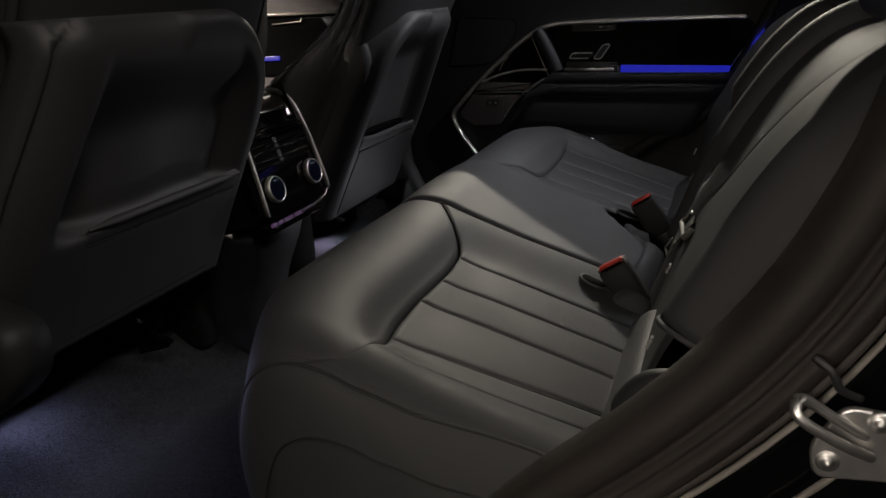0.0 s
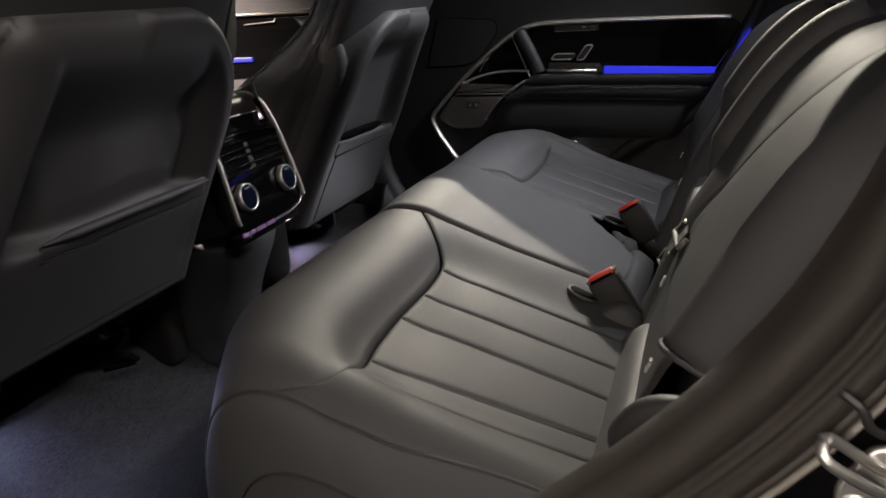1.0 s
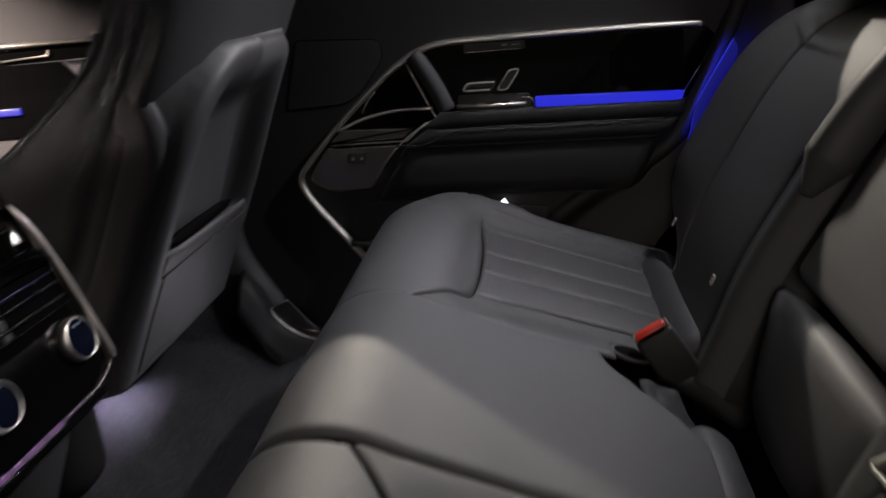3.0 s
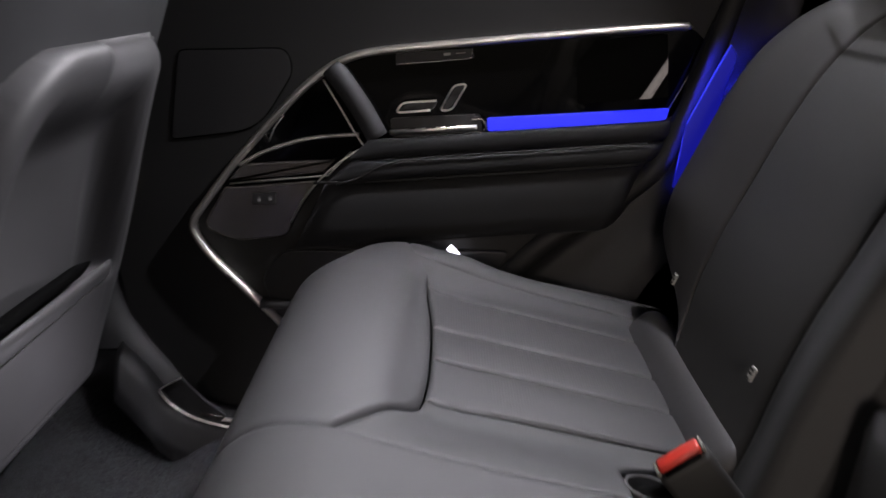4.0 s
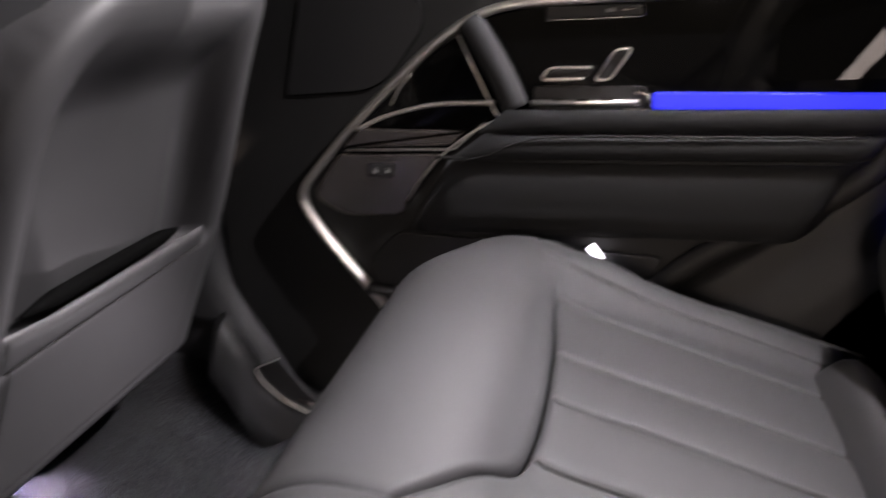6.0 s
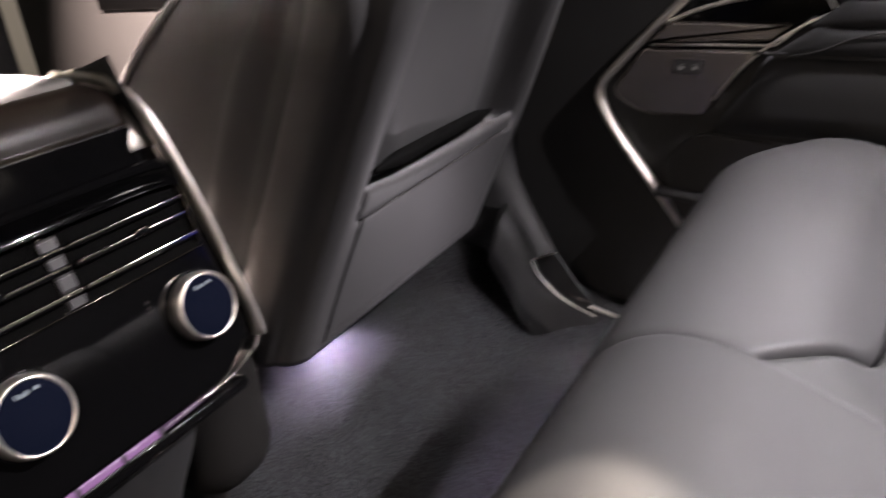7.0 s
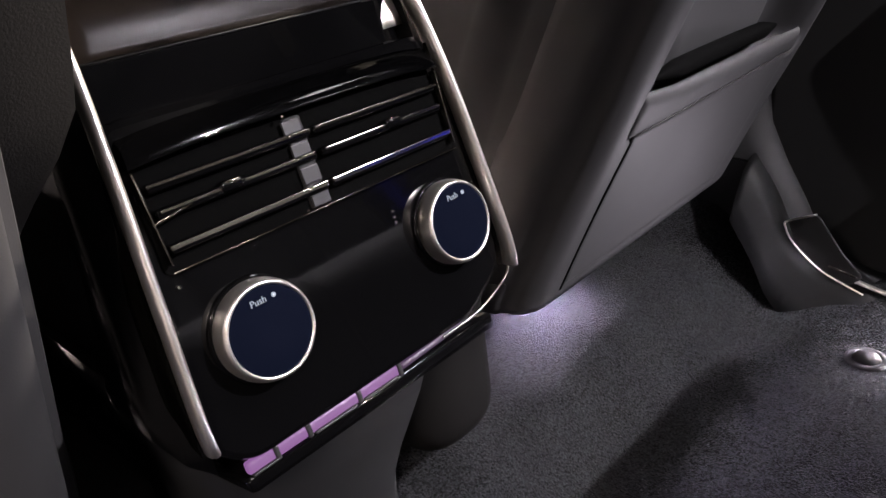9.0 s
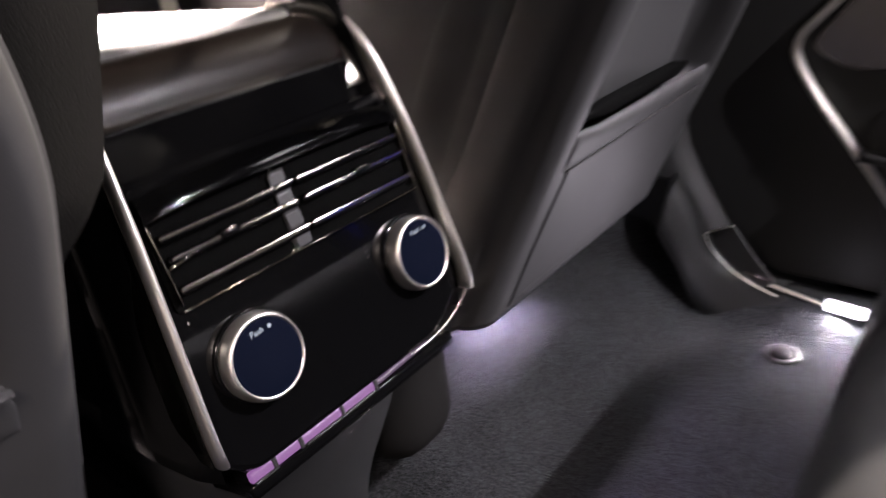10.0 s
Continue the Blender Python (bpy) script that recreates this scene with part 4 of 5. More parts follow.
        path = [(s * 0.086, 0.250, -0.060), (s * 0.098, 0.235, -0.022), (s * 0.1035, 0.205, 0.0), (s * 0.1085, 0.150, 0.008), (s * 0.1130, 0.09, 0.010), (s * 0.1170, 0.03, 0.010), (s * 0.1165, 0.010, 0.008), (s * 0.108, -0.004, 0.004), (s * 0.090, -0.012, 0.000)]
        path = path[:-2]
        part("side_trim", tube([m @ Vector((p[0] * k, p[1], p[2])) for p in path], 0.0031, 0.0065, 10, tuple(m.to_3x3() @ Vector((0, 0, 1))), 40), CHROME, con, "satin metal trim bar")
        rows = []
        for i in range(25):
            t = i / 24
            u = 0.25 - 0.255 * t
            w = 0.099 + 0.019 * t
            rows.append([m @ Vector((s * (w - 0.004), u, 0.000)), m @ Vector((s * (w - 0.001), u, -0.03)), m @ Vector((s * (w - 0.006), u, -0.09)), m @ Vector((s * (w - 0.02), u, -0.20))])
        part("cheek", grid(rows, thick=0.003), PLASTIC, con, "dark soft cheek beside the fascia")
        if s < 0:
            continue
        cap = [[m @ Vector((s * (0.070 + 0.030 * j / 4 + 0.006 * (1 - i / 10)), 0.180 + 0.072 * i / 10, -0.004 - 0.05 * (i / 10) ** 2 - 0.010 * (1 - j / 4))) for j in range(5)] for i in range(11)]
        part("trim_cap", grid(cap, thick=0.003), CHROME, con, "broad satin end of the trim bar")
    for s in (-1, 1):
        rows = []
        for i in range(19):
            t = i / 18
            u = 0.165 - 0.155 * t
            w = (0.1075 + 0.0105 * t) * (0.975 if s > 0 else 1.0)
            d = 0.036 * smooth01(t / 0.55) * (1 - 0.5 * smooth01((t - 0.85) / 0.15)) + 0.004
            rows.append([m @ Vector((s * (w + 0.002 - 0.001 * j), u, 0.008 - d * j / 4)) for j in range(5)])
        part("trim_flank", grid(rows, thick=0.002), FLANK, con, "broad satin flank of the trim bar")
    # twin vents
    # shade of the vent opening, put into a near-black plate
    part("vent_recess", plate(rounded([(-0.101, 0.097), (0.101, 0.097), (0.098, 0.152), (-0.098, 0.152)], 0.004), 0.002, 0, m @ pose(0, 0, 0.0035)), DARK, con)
    for k, (u, r) in enumerate(((0.1390, 0.0009), (0.1265, 0.0009), (0.1092, 0.0013))):
        for s in (-1, 1):
            part("vent_blade", box(0.094, 0.0050, 0.009, 0.0015, m @ pose(s * 0.0485, u - 0.001, 0.0062)), GLOSS, con)
            edge = SLAT if k < 2 else VENT_CHROME
            runs = ((0.094, 0.062), (0.048, 0.004)) if k == 1 else ((0.096, 0.002),)
            for a, b in runs:
                part("vent_edge", box(a - b, 2 * r, 0.0012, 0.0004, m @ pose(s * (a + b) / 2, u, 0.0112)), edge, con, smooth=False)
            if k == 1:
                tab = part("vent_tab", box(0.013, 0.0060, 0.008, 0.0022, m @ pose(s * 0.055, u + 0.0003, 0.0085), 3), GLOSS, con, "small glossy vent slider")
                part("tab_edge", box(0.008, 0.0010, 0.0010, 0.0004, m @ pose(s * 0.055, u + 0.0026, 0.0124)), VENT_CHROME, tab)
        # beads added where lamp light sparkles on the vents and fascia
        part("sparkle_bead", lathe([(0.0, 0.0016), (0.0009, 0.0013), (0.0013, 0.0006), (0.0013, -0.001)], 12, m @ pose(-0.0155 + 0.0010 * k, u + 0.0002, 0.0120)), BEAD, con, "tiny bright bead set as a sparkle of lamp light")
    for x, u in ((-0.0160, 0.0985), (-0.0120, 0.0992), (-0.0160, 0.1500), (0.060, 0.0660), (-0.097, 0.0900)):
        part("sparkle_bead", lathe([(0.0, 0.0012), (0.0007, 0.0010), (0.0010, 0.0004), (0.0010, -0.001)], 12, m @ pose(x, u, 0.0048 if u < 0.1 else 0.0125)), BEAD, con)
    for s in (-1, 1):
        part("vent_end", box(0.0010, 0.046, 0.006, 0.0004, m @ pose(s * 0.0985, 0.1245, 0.0080, 0, 0, -s * 2)), SLAT, con, "thin metal end of the vent frame")
    part("vent_sill", tube([m @ Vector((-0.098, 0.0975, 0.0080)), m @ Vector((0.100, 0.0975, 0.0080))], 0.0005, sides=6, up=(0, 0, 1)), SLAT, con)
    part("vent_corner", tube([m @ Vector((-0.099, 0.1215, 0.0090)), m @ Vector((-0.078, 0.1255, 0.0105))], 0.0012, sides=6, up=(0, 0, 1)), SLAT, con)
    part("vent_divider", box(0.012, 0.050, 0.004, 0.0015, m @ pose(-0.008, 0.1235, 0.0055)), PLASTIC, con)
    for k in range(4):
        part("divider_tile", box(0.0115, 0.0088, 0.0015, 0.0005, m @ pose(-0.0098 + 0.0008 * k, 0.1425 - 0.0130 * k, 0.0078)), TILE, con, "small grey tile between the vents", smooth=False)
    # climate dials
    for s in (-1, 1):
        dm = m @ pose(s * 0.0720 + 0.0053, 0.0543 + s * 0.0015, 0.0)
        dial = part("climate_dial", lathe([(0.0272, 0.0), (0.0270, 0.006), (0.0240, 0.007), (0.0, 0.0125)], 64, dm), GLOSS, con, "turning dial with a bright metal ring and dark display")
        part("ring", lathe([(0.0240, 0.006), (0.0268, 0.0062), (0.0270, 0.0090), (0.0267, 0.0130), (0.0260, 0.0158), (0.0253, 0.0174), (0.0241, 0.0180), (0.0232, 0.0170), (0.0229, 0.015)], 64, dm), CHROME, dial, "bright satin metal ring")
        part("display", lathe([(0.0232, 0.0168), (0.0226, 0.0176), (0.0, 0.0178)], 48, dm), DISPLAY, dial, "dark blue round display")
        part("dial_base", lathe([(0.0288, 0.003), (0.0286, 0.005), (0.0280, 0.0058), (0.027, 0.0058)], 48, dm), GLOSS, dial)
        curve = bpy.data.curves.new("word", "FONT")
        curve.body, curve.size, curve.align_x, curve.extrude = "Push", 0.0050, "CENTER", 0.0001
        ob = new("word", curve)
        me = bpy.data.meshes.new_from_object(ob)
        bpy.data.objects.remove(ob)
        me.materials.append(DISPLAY_TEXT)
        txt = new("word", me)
        txt.parent = dial
        txt.matrix_basis = dm @ pose(-0.002, 0.0150, 0.0181)
        part("power_mark", lathe([(0.0013, 0), (0.0013, 0.0003), (0.0, 0.0003)], 20, dm @ pose(0.0072, 0.0165, 0.0180)), DISPLAY_TEXT, dial)
        for du in (-0.012, 0.0, 0.012):
            part("key_mark", box(0.002, 0.0015, 0.0006, 0, m @ pose(s * 0.0725 - 0.034, 0.074 + du * 0.3, 0.0044)), BRUSHED, dial, smooth=False)
    # added blocks that keep lamp spill out of the gaps beside the console
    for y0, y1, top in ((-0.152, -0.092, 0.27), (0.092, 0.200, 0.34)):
        part("spill_block", box(0.62, y1 - y0, 0.18, 0.045 if top > 0.3 else 0.02, pose(-0.785 if top > 0.3 else -0.875, (y0 + y1) / 2, top - 0.09), 5), SHADE_BLACK, con, "added black block that darkens the gap between console and seat")
    # violet light guide with charging sockets under the fascia
    guide = part("light_guide", box(0.108, 0.0075, 0.006, 0.002, m @ pose(-0.0450, -0.0125, -0.003)), PURPLE, con, "violet glowing strip under the fascia")
    part("guide_end", box(0.056, 0.0040, 0.005, 0.0015, m @ pose(0.0390, -0.0115, -0.002, 0, 0, 2)), PURPLE_DIM, guide, "dimmer end of the violet strip")
    for dx, h in ((-0.0815, 0.009), (-0.0600, 0.0085), (-0.0235, 0.0085), (0.0090, 0.009)):
        part("socket_cover", box(0.0032, h, 0.007, 0.001, m @ pose(dx, -0.0125, -0.0022)), PLASTIC, guide, smooth=False)
    for dx, w in ((-0.0900, 0.016), (-0.0420, 0.030), (-0.0080, 0.026)):
        part("socket_lip", box(w, 0.0016, 0.007, 0.0006, m @ pose(dx, -0.0160, -0.0020)), PLASTIC, guide, smooth=False)
    part("bottom_shelf", box(0.20, 0.012, 0.05, 0.004, m @ pose(0, -0.0235, -0.030)), GLOSS, con)
    # narrowing foot under the fascia
    rows = []
    for i in range(12):
        t = i / 11
        z = 0.342 - 0.292 * t
        w = 0.096 - 0.022 * smooth01(t * 2.2)
        x = con_x(0.36) - 0.04 - 0.05 * smooth01(t * 1.5)
        rows.append([(x - 0.90, -w, z), (x - 0.02, -w, z), (x, -w + 0.02, z), (x, w - 0.02, z), (x - 0.02, w, z), (x - 0.90, w, z)])
    part("foot", grid(rows, closed_b=True), PLASTIC, con, "black plastic foot of the console")


# ---------------------------------------------------------------- far rear door
def build_door():
    door = thing("rear_door", "dark leather rear door card with gloss black panel and satin trim", "car door")
    m = pose(0, 0.775, 0, 90, 0, 0)

    def flat(y):
        return pose(0, y, 0, 90, 0, 0)
    card = [(-0.4756, 0.1114), (-0.1730, 0.1006), (0.1054, 0.2597), (0.2100, 0.3604), (0.3748, 0.4490), (0.4587, 0.5356), (0.4975, 0.6337), (0.5450, 0.80), (0.5600, 0.955), (-0.4496, 0.955)]
    part("door_card", plate(rounded(card, 0.02), 0.022, 0.008, m), DOORSKIN, door, "dark upper door card")
    trim = [(-0.1503, 0.1694), (-0.2281, 0.2816), (-0.2936, 0.3705), (-0.3212, 0.4192), (-0.3223, 0.4442), (-0.3033, 0.4683), (-0.2362, 0.5356), (-0.1456, 0.6129), (-0.0928, 0.6498), (-0.0507, 0.6682), (0.0091, 0.6750),
            (0.1909, 0.6745), (0.4180, 0.6703), (0.4381, 0.6656)]
    part("trim_bar", tube([(x, 0.745, z) for x, z in trim], 0.0060, 0.009, 10, (0, 1, 0), 110), CHROME, door, "long satin metal trim bar")
    part("trim_joint", box(0.0015, 0.020, 0.012, 0, pose(-0.2802, 0.745, 0.3511, 0, -38, 0)), DARK, door, smooth=False)
    gloss = [(-0.2913, 0.4649), (-0.2363, 0.5326), (-0.1458, 0.6089), (-0.0509, 0.6642), (0.0090, 0.6710), (0.1908, 0.6705), (0.4482, 0.6653), (0.4704, 0.6386), (0.4143, 0.5372), (-0.0361, 0.5384), (-0.1184, 0.4965), (-0.1498, 0.4678)]
    part("gloss_panel", plate(rounded(gloss, [0.01, 0.01, 0.01, 0.03, 0.01, 0.01, 0.012, 0.01, 0.01, 0.01, 0.01, 0.01]), 0.006, 0.002, flat(0.755)), GLOSS, door, "piano black panel", smooth=False)
    # facet added and tilted so that it mirrors the low lamp as a patch
    slant = [[(x, 0.746 - 0.10 * (x - 0.30) + 0.09 * (z - 0.62), z) for x in (0.28, 0.34, 0.407)] for z in (0.574, 0.617, 0.661)]
    part("gloss_slant", grid(slant, thick=0.002), GLOSS_CLEAR, door, "tilted facet added over the rear of the piano black panel to mirror a bright patch", smooth=False)
    part("rear_line", tube([(0.4623, 0.747, 0.6359), (0.4098, 0.747, 0.5513)], 0.0010, sides=6), CHROME, door, "thin bright line")
    # slanting leather post with a bright edge
    part("post", tube([(-0.0743, 0.742, 0.6581), (-0.0580, 0.737, 0.6336), (-0.0362, 0.735, 0.5931), (-0.0195, 0.735, 0.5527)], 0.0165, 0.013, 12, (0, 1, 0), 16), LEATHER_SOFT, door, "slanting leather grip post")
    part("post_line", tube([(-0.0880, 0.739, 0.6427), (-0.0692, 0.730, 0.6042), (-0.0420, 0.728, 0.5455), (-0.0260, 0.728, 0.5390), (0.0084, 0.728, 0.5407)], 0.0014, sides=6, n=24), CHROME, door)
    part("arc_line", tube([(-0.2335, 0.741, 0.5275), (-0.1945, 0.741, 0.5440), (-0.1416, 0.741, 0.5561), (-0.1000, 0.741, 0.5595), (-0.0476, 0.741, 0.5582)], 0.0032, 0.004, 8, n=30), CHROME, door, "bright arched line")
    part("reflector", tube([(-0.1839, 0.746, 0.5586), (-0.1710, 0.746, 0.5800), (-0.1553, 0.746, 0.5953)], 0.0012, sides=6, n=8), CHROME, door)
    # smoked metal band and switch tray
    part("metal_band", plate(rounded([(-0.2283, 0.5303), (-0.0851, 0.5242), (-0.1060, 0.5051), (-0.2555, 0.5044)], 0.004), 0.012, 0.003, flat(0.750)), BRUSHED, door, "smoked metal band")
    part("band_line", tube([(-0.2516, 0.738, 0.5013), (-0.1789, 0.736, 0.5017), (-0.1011, 0.736, 0.5009), (-0.0615, 0.736, 0.5343)], 0.0014, sides=6), CHROME, door)
    tray = part("switch_tray", plate(rounded([(-0.2639, 0.4958), (-0.1165, 0.4945), (-0.1609, 0.4384), (-0.1782, 0.4072), (-0.2631, 0.4062), (-0.3105, 0.4358)], [0.006, 0.006, 0.01, 0.02, 0.02, 0.02]), 0.010, 0.004, flat(0.752)), BRUSHED, door, "dark metal tray round the switches")
    sw = part("switch", plate(rounded([(-0.2219, 0.4833), (-0.1847, 0.4810), (-0.1884, 0.4622), (-0.2246, 0.4645)], 0.003), 0.004, 0.001, flat(0.743)), PLASTIC, tray, "black lock switch pair")
    for dx in (-0.2125, -0.1950):
        part("lock_mark", box(0.0048, 0.001, 0.0042, 0.0004, pose(dx, 0.7385, 0.4715)), LABEL, sw, smooth=False)
        part("lock_mark", tube([(dx - 0.0017, 0.7385, 0.4735), (dx - 0.0015, 0.7385, 0.4762), (dx + 0.0015, 0.7385, 0.4762), (dx + 0.0017, 0.7385, 0.4735)], 0.0004, sides=4), LABEL, sw)
    part("arm_edge", tube([(-0.0380, 0.727, 0.5424), (-0.0719, 0.722, 0.5267), (-0.1081, 0.720, 0.5021), (-0.1395, 0.722, 0.4714), (-0.1671, 0.727, 0.4346)], 0.0016, sides=6, n=24), CHROME, door, "bright edge of the armrest")

    # padded armrest: upper roll, middle roll and lower cushion
    def arm(zt, zb, y_out, x0, x1, bulge, name, mat, slant):
        rows = []
        for i in range(41):
            t = i / 40
            rows_ = []
            for j in range(13):
                s = j / 12
                z = zt + (zb - zt) * s - 0.024 * (x0 + (x1 - x0) * t) - 0.004
                xa = x0 + slant * s
                x = xa + (x1 - 0.05 * max(0, (0.52 - z) / 0.1) - xa) * t
                e = (math.sin(math.pi * min(1, max(0, s))) ** 0.30) * min(1, math.sin(math.pi * min(0.5, t * 6)))
                rows_.append((x, y_out - bulge * e + 0.007 * (1 - e) + 0.035 * smooth01((t - 0.93) / 0.07), z))
            rows.append(rows_)
        return part(name, grid(rows, thick=0.012), mat, door)
    arm(0.556, 0.5275, 0.716, -0.030, 0.425, 0.006, "arm_top", LEATHER_SOFT, -0.04)
    arm(0.5275, 0.4965, 0.712, -0.058, 0.418, 0.010, "arm_roll", LEATHER_SOFT, -0.045)
    arm(0.4965, 0.394, 0.718, -0.103, 0.405, 0.014, "arm_cushion", LEATHER_SOFT, -0.065)
    part("arm_seam", tube([(-0.085, 0.706, 0.493), (-0.050, 0.7035, 0.501), (-0.015, 0.7025, 0.5155), (0.033, 0.702, 0.5225), (0.18, 0.7025, 0.5195), (0.37, 0.704, 0.515)], 0.0016, sides=6, n=40), STITCH, door)
    part("arm_seam", tube([(-0.120, 0.7145, 0.4965), (-0.040, 0.7125, 0.4925), (0.03, 0.7115, 0.4905), (0.18, 0.7115, 0.487), (0.36, 0.7130, 0.4835)], 0.0022, sides=6, n=40), STITCH, door)
    # handle, knurled pull and seat buttons
    pull = part("pull_bar", tube([(-0.0001, 0.732, 0.5585), (0.1281, 0.732, 0.5554)], 0.0038, 0.0045, 10), CHROME, door, "bright pull bar")
    part("pull_end", tube([(0.1215, 0.735, 0.5675), (0.1365, 0.733, 0.5650), (0.1413, 0.732, 0.5569), (0.1379, 0.732, 0.5480), (0.1106, 0.732, 0.5470)], 0.0022, sides=8, n=20), BRUSHED, pull)
    part("pull_cup", plate(rounded([(0.0016, 0.5768), (0.1347, 0.5720), (0.1358, 0.5451), (0.0006, 0.5480)], 0.006), 0.004, 0.001, flat(0.749)), PLASTIC, pull)
    for k in range(3):
        part("pull_button", box(0.016, 0.006, 0.005, 0.0015, pose(0.030 + 0.03 * k, 0.732, 0.559)), BRUSHED, pull, smooth=False)
    seat_key = [(0.0131, 0.736, 0.5878), (0.0194, 0.736, 0.5956), (0.0286, 0.736, 0.5992), (0.0720, 0.736, 0.5982)]
    part("seat_control", plate(rounded([(0.0140, 0.5853), (0.0665, 0.5844), (0.0750, 0.5971), (0.0287, 0.5997)], 0.005), 0.010, 0.003, flat(0.749)), PLASTIC, door, "seat-shaped adjuster key")
    part("control_line", tube(seat_key, 0.0017, sides=6, n=16), CHROME, door)
    part("control_line", tube([(0.0131, 0.736, 0.5878), (0.0201, 0.736, 0.5856), (0.0625, 0.736, 0.5851)], 0.0017, sides=6, n=12), CHROME, door)
    back_key = rounded([(0.0755, 0.5831), (0.0937, 0.5825), (0.1192, 0.6184), (0.1000, 0.6180)], 0.007)
    part("seat_control", plate(back_key, 0.010, 0.003, flat(0.749)), PLASTIC, door, "backrest-shaped adjuster key")
    loop = [(x, 0.736, z) for x, z in back_key]
    part("control_line", tube(loop + loop[:1], 0.0016, sides=6), CHROME, door)
    # latch strip under the trim
    part("latch_strip", plate(rounded([(0.0185, 0.6548), (0.1286, 0.6538), (0.1300, 0.6667), (0.0190, 0.6697)], 0.003), 0.003, 0.001, flat(0.749)), PLASTIC, door)
    part("latch_line", tube([(0.0185, 0.745, 0.6538), (0.1235, 0.745, 0.6530), (0.1297, 0.745, 0.6568), (0.1300, 0.745, 0.6667)], 0.0011, sides=6, n=20), BRUSHED, door)
    part("latch_mark", box(0.010, 0.002, 0.004, 0.0005, pose(0.0935, 0.745, 0.6616)), LABEL, door, smooth=False)
    part("latch_mark", box(0.014, 0.002, 0.002, 0.0005, pose(0.1137, 0.745, 0.6613)), BRUSHED, door, smooth=False)
    # blue light guide: the ledge it lights is made as a glowing plate
    part("light_guide", plate(rounded([(0.1444, 0.5650), (0.4125, 0.5555), (0.4062, 0.5375), (0.1440, 0.5448)], 0.004), 0.006, 0.002, flat(0.748)), BLUE, door, "glowing blue strip")
    # front upper grille panel outline
    grille = rounded([(-0.2950, 0.7018), (-0.1368, 0.6902), (-0.1330, 0.6562), (-0.1984, 0.5770), (-0.3329, 0.5738)], [0.01, 0.03, 0.03, 0.04, 0.01])
    part("grille_panel", plate(grille, 0.0022, 0.0015, flat(0.7535)), PLASTIC, door, "dark rounded speaker panel")
    part("grille_groove", tube([(x, 0.7528, z) for x, z in grille + grille[:1]], 0.0014, sides=6), DARK, door)
    # lower pocket
    part("door_pocket", plate(rounded([(-0.2000, 0.1911), (-0.2351, 0.3416), (-0.1931, 0.3848), (0.1693, 0.3520), (0.1058, 0.2697), (-0.0491, 0.1757)], 0.02), 0.006, 0.003, flat(0.752)), PLASTIC, door, "black plastic door pocket")
    part("pocket_lip", tube([(-0.2365, 0.735, 0.3018), (-0.0954, 0.712, 0.2938), (0.0256, 0.714, 0.2865), (0.0961, 0.735, 0.2800)], 0.008, 0.010, 8, n=20), PLASTIC, door)
    part("door_reflector", tube([(0.0712, 0.725, 0.3754), (0.0827, 0.722, 0.3600), (0.0881, 0.722, 0.3399)], 0.0055, 0.003, 8, (0, 1, 0), 8), WHITE_LAMP, door, "small white door lamp")
    # window above
    part("window_frame", tube([(-0.4494, 0.765, 0.962), (0.56, 0.765, 0.962)], 0.015, 0.015, 12), PLASTIC, door)
    g = part("window_pane", box(1.0, 0.004, 0.33, 0, pose(0.055, 0.775, 1.12)), GLASS, door, "side window glass", smooth=False)
    g.visible_shadow = False


